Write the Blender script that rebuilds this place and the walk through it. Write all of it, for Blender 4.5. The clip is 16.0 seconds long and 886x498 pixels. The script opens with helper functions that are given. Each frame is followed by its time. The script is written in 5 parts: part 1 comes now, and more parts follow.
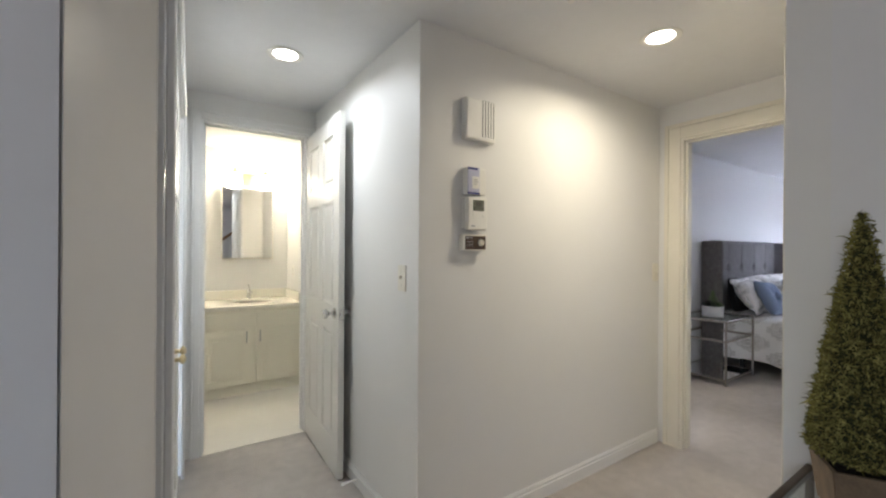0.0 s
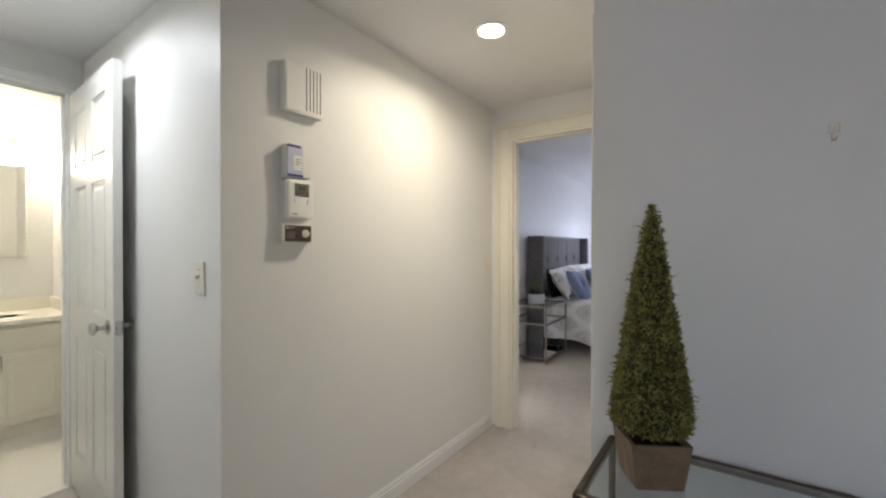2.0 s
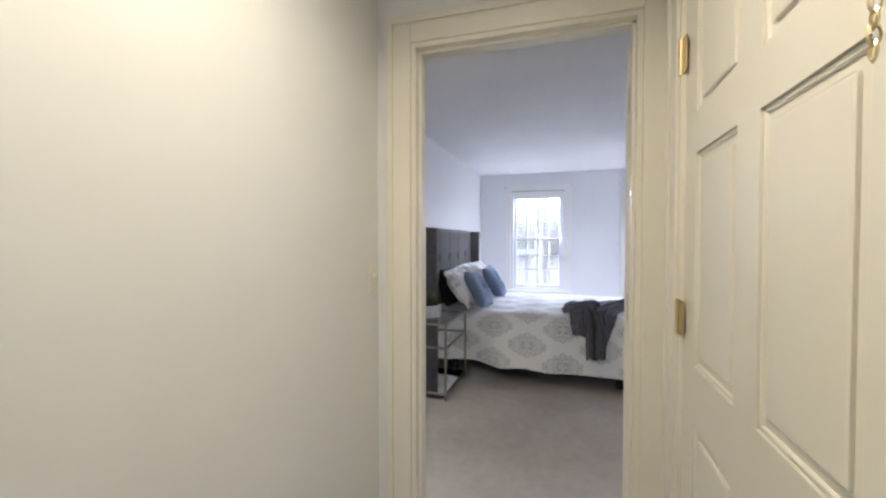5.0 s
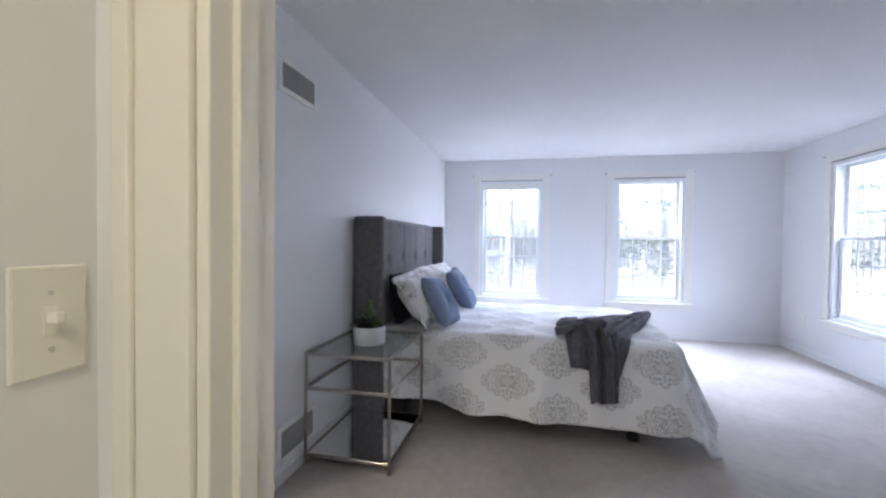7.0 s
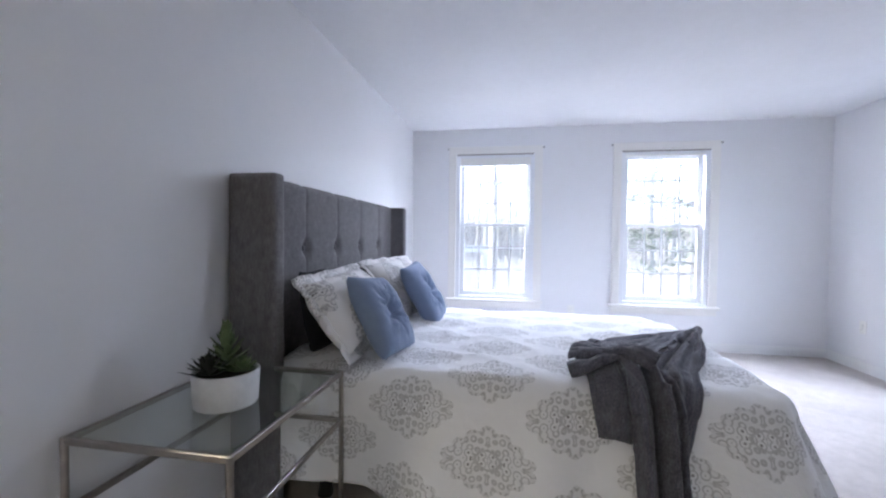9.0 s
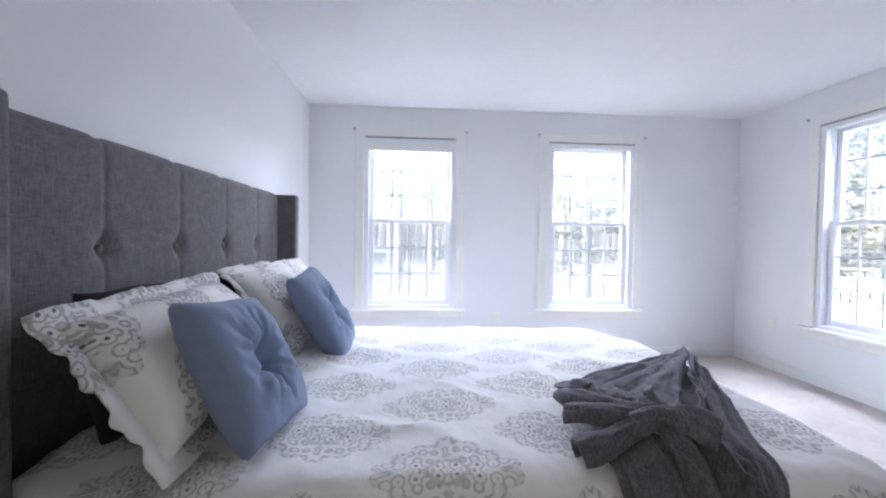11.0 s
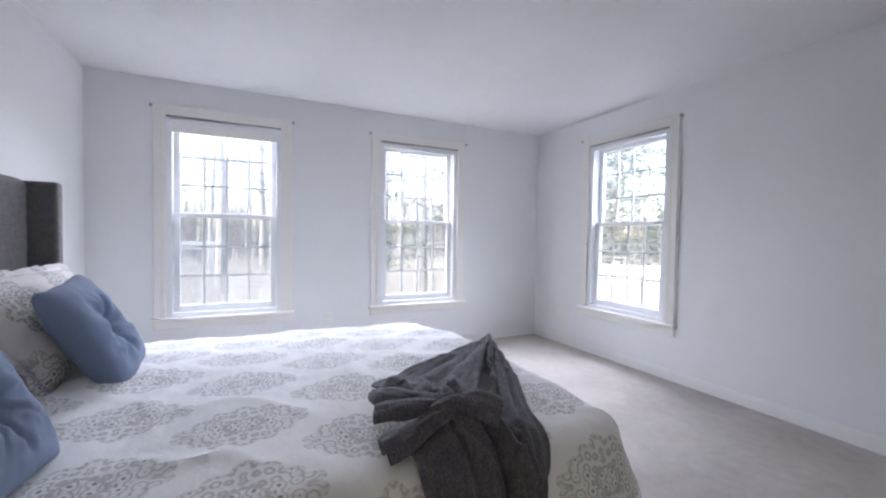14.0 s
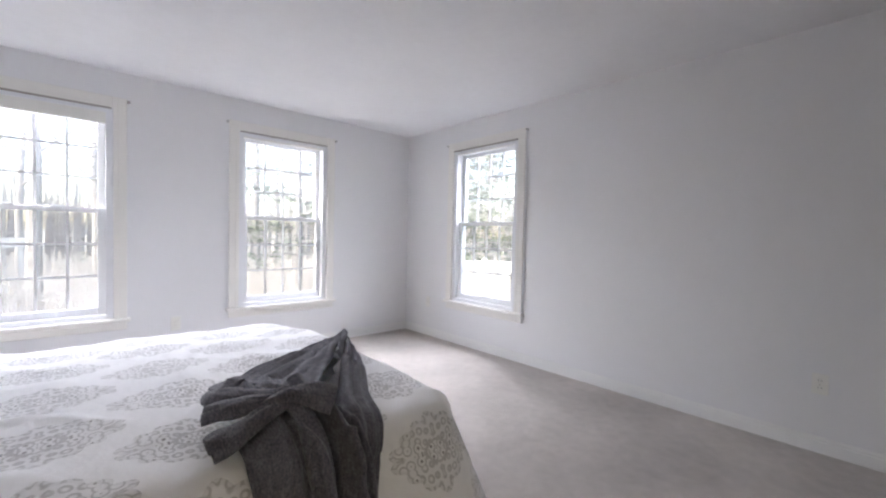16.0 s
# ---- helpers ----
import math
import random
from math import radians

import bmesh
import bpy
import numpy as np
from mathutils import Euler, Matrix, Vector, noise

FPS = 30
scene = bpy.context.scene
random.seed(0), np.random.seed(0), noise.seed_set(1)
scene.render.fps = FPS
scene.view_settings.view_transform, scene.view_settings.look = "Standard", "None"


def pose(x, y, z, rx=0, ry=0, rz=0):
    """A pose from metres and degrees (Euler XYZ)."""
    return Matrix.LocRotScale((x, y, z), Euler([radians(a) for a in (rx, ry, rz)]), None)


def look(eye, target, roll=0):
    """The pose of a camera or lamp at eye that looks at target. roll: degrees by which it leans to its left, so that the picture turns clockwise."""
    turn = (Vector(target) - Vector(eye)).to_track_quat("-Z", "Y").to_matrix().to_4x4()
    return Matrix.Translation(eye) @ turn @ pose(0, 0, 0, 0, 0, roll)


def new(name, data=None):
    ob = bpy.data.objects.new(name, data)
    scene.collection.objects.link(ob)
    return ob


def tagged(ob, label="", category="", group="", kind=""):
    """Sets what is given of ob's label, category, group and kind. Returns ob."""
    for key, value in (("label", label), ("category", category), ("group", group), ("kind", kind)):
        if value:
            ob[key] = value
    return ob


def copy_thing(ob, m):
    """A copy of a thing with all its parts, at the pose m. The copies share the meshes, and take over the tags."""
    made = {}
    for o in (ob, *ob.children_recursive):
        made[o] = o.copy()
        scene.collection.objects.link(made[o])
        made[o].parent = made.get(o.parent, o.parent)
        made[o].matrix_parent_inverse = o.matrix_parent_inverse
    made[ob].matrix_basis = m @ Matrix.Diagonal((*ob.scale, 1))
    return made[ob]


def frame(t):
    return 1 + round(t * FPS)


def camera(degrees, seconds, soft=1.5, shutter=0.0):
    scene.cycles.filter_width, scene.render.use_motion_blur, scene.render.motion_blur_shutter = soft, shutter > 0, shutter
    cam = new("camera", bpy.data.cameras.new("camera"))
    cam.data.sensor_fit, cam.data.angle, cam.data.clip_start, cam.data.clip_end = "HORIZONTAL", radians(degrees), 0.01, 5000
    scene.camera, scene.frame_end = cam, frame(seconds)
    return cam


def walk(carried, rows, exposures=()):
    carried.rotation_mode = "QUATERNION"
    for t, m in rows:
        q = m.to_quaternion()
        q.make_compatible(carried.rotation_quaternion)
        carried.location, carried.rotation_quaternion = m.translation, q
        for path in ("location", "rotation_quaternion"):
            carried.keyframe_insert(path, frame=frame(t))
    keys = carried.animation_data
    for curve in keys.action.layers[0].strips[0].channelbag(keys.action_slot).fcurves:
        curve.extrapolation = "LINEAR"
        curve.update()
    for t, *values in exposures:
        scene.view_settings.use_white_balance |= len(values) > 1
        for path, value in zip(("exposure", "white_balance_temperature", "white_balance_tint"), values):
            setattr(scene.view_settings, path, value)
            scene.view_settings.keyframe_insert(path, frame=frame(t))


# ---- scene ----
cam = camera(94.9, 16.0, soft=2.2)
PATH = [
    (0, (1.654, 0.446, 1.313), (2.779, 2.099, 1.313), 0.4),
    (0.5, (1.657, 0.438, 1.311), (2.935, 1.977, 1.311), 0.3),
    (1, (1.673, 0.446, 1.306), (3.089, 1.858, 1.304), 0.2),
    (1.5, (1.72, 0.468, 1.294), (3.262, 1.741, 1.29), 0.1),
    (2, (1.847, 0.525, 1.295), (3.484, 1.674, 1.281), 0.1),
    (2.5, (1.992, 0.601, 1.3), (3.699, 1.642, 1.284), -0.1),
    (3, (2.131, 0.717, 1.298), (3.897, 1.654, 1.279), -0.1),
    (3.5, (2.283, 0.865, 1.307), (4.101, 1.698, 1.285), -0.1),
    (4, (2.486, 1.002, 1.306), (4.343, 1.744, 1.28), -0.1),
    (6.5, (3.828, 1.395, 1.302), (5.778, 1.838, 1.257), 0.5),
    (7, (4.083, 1.424, 1.254), (6.038, 1.847, 1.217), 0.6),
    (7.5, (4.393, 1.392, 1.247), (6.348, 1.81, 1.198), 0.6),
    (8, (4.686, 1.407, 1.222), (6.641, 1.826, 1.171), 0.6),
    (10.5, (5.879, 1.604, 1.131), (7.879, 1.617, 1.08), 0.9),
    (11, (5.975, 1.636, 1.146), (7.97, 1.506, 1.101), 0.9),
    (11.5, (6.032, 1.646, 1.145), (8.016, 1.397, 1.102), 0.7),
    (12, (6.064, 1.656, 1.165), (8.027, 1.277, 1.113), 0.7),
    (12.5, (6.035, 1.617, 1.176), (7.974, 1.127, 1.122), 0.8),
    (13, (6.013, 1.601, 1.176), (7.914, 0.983, 1.119), 0.9),
    (13.5, (5.995, 1.599, 1.177), (7.845, 0.841, 1.117), 0.9),
    (14, (5.957, 1.554, 1.178), (7.757, 0.683, 1.116), 0.9),
    (14.5, (5.921, 1.514, 1.203), (7.661, 0.53, 1.132), 1.2),
    (15, (5.877, 1.479, 1.182), (7.548, 0.382, 1.12), 1.0),
    (15.5, (5.855, 1.491, 1.17), (7.433, 0.264, 1.115), 1.2),
    (16, (5.811, 1.49, 1.181), (7.292, 0.147, 1.12), 1.3),
]
walk(cam, [(t, look(eye, target, roll)) for t, eye, target, roll in PATH], [(0.0, 2.7, 6500, 10), (4.0, 2.7, 6500, 10), (7.0, 2.75, 6150, 10), (11.0, 2.72, 6500, 10), (13.5, 2.33, 6750, 10), (15.0, 2.33, 7130, 10), (16.0, 2.44, 7400, 10)])
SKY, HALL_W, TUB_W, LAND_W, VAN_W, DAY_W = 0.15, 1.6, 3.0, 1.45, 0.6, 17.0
SKY_TINT = (0.74, 0.80, 1.0)

# ---- world and light ----
world = bpy.data.worlds.new("overcast_sky")
scene.world = world
world.use_nodes = True
wn = world.node_tree
sky = wn.nodes.new("ShaderNodeTexSky")
sky.sky_type = "NISHITA"
sky.sun_disc = False
sky.sun_elevation = radians(38)
sky.sun_rotation = radians(-4)
sky.air_density, sky.dust_density, sky.ozone_density = 1.0, 1.5, 1.0
wn.links.new(sky.outputs[0], wn.nodes["Background"].inputs[0])
wn.nodes["Background"].inputs[1].default_value = SKY

sun_data = bpy.data.lights.new("sun", "SUN")
sun_data.energy, sun_data.angle, sun_data.color = 1.5, radians(30), (1.0, 0.97, 0.93)
new("sun", sun_data).matrix_world = look((0, 0, 20), (-0.5, -8.0, 14.0))


def area_lamp(name, eye, target, w, h, watts, colour):
    d = bpy.data.lights.new(name, "AREA")
    d.shape, d.size, d.size_y, d.energy, d.color = "RECTANGLE", w, h, watts, colour
    ob = new(name, d)
    ob.matrix_world = look(eye, target)
    return ob


def point_lamp(name, at, watts, colour, radius):
    d = bpy.data.lights.new(name, "POINT")
    d.energy, d.color, d.shadow_soft_size = watts, colour, radius
    ob = new(name, d)
    ob.location = at
    return ob


# ---- materials ----
def mat(name, colour, rough=0.6, metal=0.0, var=0.06, scale=8.0, bump=0.0, bscale=200.0, bdist=0.002, rvar=0.012, spec=0.5, sheen=0.0):
    """Principled material with two scales of colour variation and fine relief, in metres."""
    m = bpy.data.materials.new(name)
    m.use_nodes = True
    n, l = m.node_tree.nodes, m.node_tree.links
    p = n["Principled BSDF"]
    p.inputs["Roughness"].default_value, p.inputs["Metallic"].default_value = rough, metal
    p.inputs["Specular IOR Level"].default_value = spec
    p.inputs["Sheen Weight"].default_value = sheen
    geo = n.new("ShaderNodeNewGeometry")
    a, b = n.new("ShaderNodeTexNoise"), n.new("ShaderNodeTexNoise")
    for t, s, d in ((a, scale, 3.0), (b, scale * 9.0, 4.0)):
        t.inputs["Scale"].default_value, t.inputs["Detail"].default_value = s, d
        l.new(geo.outputs["Position"], t.inputs["Vector"])
    add = n.new("ShaderNodeMath")
    add.operation = "MULTIPLY_ADD"
    l.new(b.outputs[0], add.inputs[0])
    add.inputs[1].default_value = 0.5
    l.new(a.outputs[0], add.inputs[2])
    ramp = n.new("ShaderNodeMapRange")
    l.new(add.outputs[0], ramp.inputs[0])
    ramp.inputs[1].default_value, ramp.inputs[2].default_value = 0.45, 1.05
    ramp.inputs[3].default_value, ramp.inputs[4].default_value = 1.0 - var, 1.0 + var
    mul = n.new("ShaderNodeMix")
    mul.data_type, mul.blend_type = "RGBA", "MULTIPLY"
    mul.inputs[0].default_value = 1.0
    mul.inputs[6].default_value = (*colour, 1)
    l.new(ramp.outputs[0], mul.inputs[7])
    l.new(mul.outputs[2], p.inputs["Base Color"])
    if rvar:
        rr = n.new("ShaderNodeMapRange")
        l.new(b.outputs[0], rr.inputs[0])
        rr.inputs[1].default_value, rr.inputs[2].default_value = 0.3, 0.7
        rr.inputs[3].default_value, rr.inputs[4].default_value = max(0.02, rough - rvar), min(1, rough + rvar)
        l.new(rr.outputs[0], p.inputs["Roughness"])
    if bump:
        t = n.new("ShaderNodeTexNoise")
        t.inputs["Scale"].default_value, t.inputs["Detail"].default_value = bscale, 4.0
        l.new(geo.outputs["Position"], t.inputs["Vector"])
        bp = n.new("ShaderNodeBump")
        bp.inputs["Strength"].default_value, bp.inputs["Distance"].default_value = bump, bdist
        l.new(t.outputs[0], bp.inputs["Height"])
        l.new(bp.outputs[0], p.inputs["Normal"])
    return m


def lamp_mat(name, colour, strength):
    m = bpy.data.materials.new(name)
    m.use_nodes = True
    p = m.node_tree.nodes["Principled BSDF"]
    p.inputs["Emission Color"].default_value = (*colour, 1)
    p.inputs["Emission Strength"].default_value = strength
    return m


def pane_mat(name, gloss, tint, transmit=0.92, haze=0.0):
    """Clear glass with a fixed share of gloss and a translucent share that lays pale haze over the view."""
    m = bpy.data.materials.new(name)
    m.use_nodes = True
    n, l = m.node_tree.nodes, m.node_tree.links
    n.remove(n["Principled BSDF"])
    t, g, mix = n.new("ShaderNodeBsdfTransparent"), n.new("ShaderNodeBsdfGlossy"), n.new("ShaderNodeMixShader")
    t.inputs[0].default_value = (*tint, 1)
    g.inputs["Roughness"].default_value = gloss
    mix.inputs[0].default_value = 1 - transmit
    scatter, veil = n.new("ShaderNodeBsdfTranslucent"), n.new("ShaderNodeMixShader")
    scatter.inputs[0].default_value = (0.9, 0.92, 1.0, 1)
    veil.inputs[0].default_value = haze
    l.new(t.outputs[0], veil.inputs[1])
    l.new(scatter.outputs[0], veil.inputs[2])
    l.new(veil.outputs[0], mix.inputs[1])
    l.new(g.outputs[0], mix.inputs[2])
    l.new(mix.outputs[0], n["Material Output"].inputs[0])
    return m


M_WALL = mat("wall_paint_white", (0.79, 0.79, 0.80), 0.55, var=0.015, scale=1.2, bump=0.12, bscale=260, bdist=0.0008)
M_HALL = mat("hall_paint_white", (0.79, 0.785, 0.77), 0.5, var=0.015, scale=1.2, bump=0.12, bscale=260, bdist=0.0008)
M_CEIL = mat("ceiling_paint", (0.77, 0.77, 0.78), 0.85, var=0.035, scale=1.6, bump=0.3, bscale=60, bdist=0.002)
M_TRIM = mat("trim_cream_paint", (0.80, 0.765, 0.67), 0.32, var=0.02, scale=3, bump=0.08, bscale=90, bdist=0.0006)
M_TRIMW = mat("trim_white_paint", (0.82, 0.82, 0.81), 0.35, var=0.02, scale=3, bump=0.08, bscale=90, bdist=0.0006)
M_SATIN = mat("satin_white_paint", (0.84, 0.83, 0.80), 0.24, var=0.015, scale=3, bump=0.05, bscale=90, bdist=0.0004)
M_SASH = mat("window_trim_paint", (0.82, 0.805, 0.77), 0.35, var=0.02, scale=3)
M_DOOR = mat("door_white_paint", (0.80, 0.79, 0.75), 0.28, var=0.015, scale=3, rvar=0)
M_VINYL = mat("window_vinyl", (0.80, 0.81, 0.83), 0.3, var=0.015, scale=4)
M_BRASS = mat("brass", (0.72, 0.60, 0.36), 0.38, 1.0, var=0.08, scale=40)
M_NICKEL = mat("brushed_nickel", (0.62, 0.61, 0.6), 0.25, 1.0, var=0.05, scale=40)
M_STEEL = mat("aged_pewter_steel", (0.36, 0.33, 0.30), 0.32, 1.0, var=0.15, scale=30)
M_BRONZE = mat("dark_bronze", (0.10, 0.075, 0.055), 0.35, 1.0, var=0.2, scale=30)
M_PLASTIC = mat("white_plastic", (0.82, 0.81, 0.77), 0.4, var=0.02, scale=20)
M_IVORY = mat("ivory_plastic", (0.80, 0.77, 0.69), 0.4, var=0.02, scale=20)
M_DARK = mat("dark_plastic", (0.03, 0.03, 0.03), 0.45, var=0.1, scale=30)
M_BLACK = mat("black_cloth", (0.012, 0.012, 0.014), 0.9, var=0.2, scale=30)
# Last value: small translucent share that imitates glare over the outdoor view.
M_PANE = pane_mat("window_glass", 0.02, (0.96, 0.965, 0.97), 0.95, 0.011)
M_GLASS = pane_mat("table_glass", 0.03, (0.90, 0.93, 0.92), 0.80)
M_MIRROR = mat("mirror", (0.9, 0.9, 0.9), 0.02, 1.0, var=0.0, rvar=0)
M_LAMP = lamp_mat("lamp_glow", (1.0, 0.93, 0.82), 3.0)
M_BULB = lamp_mat("vanity_shade_glow", (1.0, 0.90, 0.70), 5.0)
M_VANITY = mat("vanity_cream_paint", (0.82, 0.785, 0.66), 0.38, var=0.02, scale=3)
M_COUNTER = mat("cream_counter", (0.82, 0.79, 0.70), 0.2, var=0.03, scale=12)
M_TILE = mat("bath_floor", (0.78, 0.75, 0.68), 0.3, var=0.03, scale=5)
M_TUB = mat("tub_acrylic", (0.83, 0.84, 0.85), 0.18, var=0.01, scale=4)


def carpet_mat(name, colour):
    m = mat(name, colour, 0.95, var=0.22, scale=1.7, bump=0.9, bscale=420, bdist=0.006, spec=0.1, sheen=0.25)
    return m


M_CARPET = carpet_mat("beige_carpet", (0.52, 0.475, 0.44))


# ---- mesh helpers ----
def box(bm, x0, y0, z0, x1, y1, z1, bevel=0.0, seg=2):
    m = Matrix.LocRotScale(((x0 + x1) / 2, (y0 + y1) / 2, (z0 + z1) / 2), None, (abs(x1 - x0), abs(y1 - y0), abs(z1 - z0)))
    vs = bmesh.ops.create_cube(bm, size=1.0, matrix=m)["verts"]
    if bevel:
        es = list({e for v in vs for e in v.link_edges})
        bmesh.ops.bevel(bm, geom=es, offset=bevel, segments=seg, affect="EDGES", profile=0.6)


def cyl(bm, a, b, r0, r1=None, seg=16):
    a, b = Vector(a), Vector(b)
    d = b - a
    m = Matrix.Translation((a + b) / 2) @ d.to_track_quat("Z", "Y").to_matrix().to_4x4()
    bmesh.ops.create_cone(bm, cap_ends=True, segments=seg, radius1=r0, radius2=r0 if r1 is None else r1, depth=d.length, matrix=m)


def lathe(bm, profile, m=None, seg=24):
    """A turned shape: (radius, height) pairs round the z axis."""
    m = m or Matrix()
    rings = []
    for r, z in profile:
        rings.append([bm.verts.new(m @ Vector((r * math.cos(2 * math.pi * k / seg), r * math.sin(2 * math.pi * k / seg), z))) for k in range(seg)])
    for a, b in zip(rings, rings[1:]):
        for k in range(seg):
            bm.faces.new((a[k], a[(k + 1) % seg], b[(k + 1) % seg], b[k]))
    for ring, flip in ((rings[0], True), (rings[-1], False)):
        bm.faces.new(list(reversed(ring)) if flip else ring)


def finish(bm, name, material, smooth=False):
    bmesh.ops.recalc_face_normals(bm, faces=bm.faces)
    me = bpy.data.meshes.new(name)
    bm.to_mesh(me)
    bm.free()
    me.materials.append(material)
    if smooth:
        me.polygons.foreach_set("use_smooth", [True] * len(me.polygons))
        me.set_sharp_from_angle(angle=radians(smooth if smooth is not True else 40))
    return me


def part(name, bm, material, parent, label="", smooth=False):
    ob = new(name, finish(bm, name, material, smooth))
    ob.parent = parent
    if label:
        ob["label"] = label
    return ob


def solo(name, bm, material, label="", category="", group="", kind="", smooth=False):
    return tagged(new(name, finish(bm, name, material, smooth)), label, category, group, kind)


def thing(name, at, label, category, group="", kind=""):
    ob = new(name)
    ob.location = at
    ob.empty_display_size = 0.1
    return tagged(ob, label, category, group, kind)


def structure(name, bm, material, label="", category="", smooth=False):
    return solo(name, bm, material, label, category, "", "structure", smooth)


def wall_x(name, y0, y1, xa, xb, top, holes, material, label):
    """A wall along x between the faces y0 and y1; holes: (x0, x1, z0, z1)."""
    bm = bmesh.new()
    x = xa
    for h0, h1, z0, z1 in sorted(holes):
        if h0 > x:
            box(bm, x, y0, 0, h0, y1, top)
        if z0 > 0:
            box(bm, h0, y0, 0, h1, y1, z0)
        if z1 < top:
            box(bm, h0, y0, z1, h1, y1, top)
        x = h1
    if x < xb:
        box(bm, x, y0, 0, xb, y1, top)
    return structure(name, bm, material, label, "wall")


def wall_y(name, x0, x1, ya, yb, top, holes, material, label):
    bm = bmesh.new()
    y = ya
    for h0, h1, z0, z1 in sorted(holes):
        if h0 > y:
            box(bm, x0, y, 0, x1, h0, top)
        if z0 > 0:
            box(bm, x0, h0, 0, x1, h1, z0)
        if z1 < top:
            box(bm, x0, h0, z1, x1, h1, top)
        y = h1
    if y < yb:
        box(bm, x0, y, 0, x1, yb, top)
    return structure(name, bm, material, label, "wall")


def slab(name, x0, y0, x1, y1, z0, z1, material, label, category):
    bm = bmesh.new()
    box(bm, x0, y0, z0, x1, y1, z1)
    return structure(name, bm, material, label, category)


# ---- structure ----
HT, RT = 2.29, 2.42       # hall and bedroom ceilings
HY = 1.93                 # hall's long wall
DX0, DX1 = 4.47, 4.58     # wall with the bedroom door
NY, SY, EX = 2.67, -1.65, 9.95   # bedroom walls
BD0, BD1, BDH = 0.980, 1.788, 2.056   # bedroom door opening
ZW0, ZW1 = 0.47, 2.13     # rough window openings
W1 = (1.262, 2.148)
W2 = (-0.540, 0.346)
W3 = (8.225, 9.110)

slab("floor_carpet", -0.8, -2.0, EX + 0.2, 3.40, -0.12, 0.0, M_CARPET, "beige plush carpet with faint footprints and vacuum marks", "carpet")
slab("floor_bathroom", 0.9, 3.40, 7.6, 5.2, -0.12, 0.004, M_TILE, "pale cream sheet floor of the bathroom", "floor")
slab("ceiling_hall", -0.8, -2.0, DX0, 3.40, HT, HT + 0.1, M_CEIL, "matt white hall ceiling", "ceiling")
slab("ceiling_bedroom", DX0, SY - 0.2, EX + 0.2, NY + 0.01, RT, RT + 0.1, M_CEIL, "matt white bedroom ceiling with faint roller marks", "ceiling")
slab("ceiling_bathroom", 0.9, 3.40, 7.6, 5.2, HT, HT + 0.1, M_CEIL, "white bathroom ceiling", "ceiling")
slab("ceiling_passage", 2.64, NY + 0.01, 7.6, 3.40, HT + 0.005, HT + 0.1, M_CEIL, "white ceiling above the bath", "ceiling")

wall_x("wall_hall_long", HY, HY + 0.11, 2.54, DX0, HT, [], M_HALL, "long hall wall in warm white paint")
wall_y("wall_hall_bath_side", 2.54, 2.64, HY + 0.11, 3.40, HT, [], M_HALL, "white hall wall beside the bathroom door")
wall_x("wall_bath_front", 3.40, 3.51, 0.9, 2.80, HT, [(1.83, 2.49, 0, 2.12)], M_HALL, "white wall around the bathroom doorway")
wall_y("wall_bath_left", 1.40, 1.50, 3.51, 5.2, HT, [], M_HALL, "white bathroom wall")
wall_y("wall_bath_right", 2.72, 2.80, 3.51, 5.2, HT, [], M_HALL, "white bathroom wall beside the vanity")
wall_x("wall_bath_back", 4.96, 5.10, 0.9, 7.6, HT, [], M_HALL, "white back wall of the bathrooms")
wall_y("wall_bedroom_door", DX0, DX1, 0.80, NY, RT, [(BD0, BD1, 0, BDH)], M_HALL, "wall around the bedroom doorway")
wall_y("wall_bedroom_west", DX0, DX1, SY, 0.80, RT, [], M_WALL, "white bedroom wall behind the door")
wall_x("wall_hall_south", 0.80, 0.91, 3.30, DX0, HT, [(3.44, 4.30, 0, 2.04)], M_HALL, "hall wall around the small white door")
wall_y("wall_hall_end", 3.30, 3.40, -2.0, 0.80, HT, [], M_WALL, "cool white hall wall behind the console table")
wall_x("wall_landing_south", -2.0, -1.9, -0.8, 3.30, HT, [], M_WALL, "landing wall beside the stairs")
# The opening is assumed, never in view; it goes with the landing's fill lamp.
wall_y("wall_landing_west", -0.8, -0.7, -1.9, 1.15, HT, [(-0.75, 0.15, 1.0, 1.9)], M_WALL, "landing wall with an added opening, out of view")
wall_x("wall_closet_front", 1.15, 1.25, -0.8, 1.540, HT, [], M_WALL, "cool white wall beside the closet")
wall_x("wall_bedroom_north", NY, NY + 0.10, DX1, EX, RT, [(4.65, 5.647, 0, HT)], M_WALL, "white bedroom wall behind the headboard")
wall_y("wall_bedroom_east", EX, EX + 0.16, SY - 0.16, NY + 0.10, RT, [(W1[0], W1[1], ZW0, ZW1), (W2[0], W2[1], ZW0, ZW1)], M_WALL, "white bedroom wall with two windows")
wall_x("wall_bedroom_south", SY - 0.16, SY, DX0, EX, RT, [(W3[0], W3[1], ZW0, ZW1)], M_WALL, "white bedroom wall with one window")
wall_y("wall_tub_west", 4.55, 4.65, NY + 0.10, 4.96, HT, [], M_WALL, "white bathroom wall")
wall_y("wall_tub_front", 5.647, 5.747, NY + 0.10, 4.96, HT, [(2.867, 3.60, 0, 2.125)], M_WALL, "white wall with the doorway to the bath")
wall_y("wall_tub_east", 7.5, 7.6, NY + 0.10, 4.96, HT, [], M_WALL, "white bathroom wall")


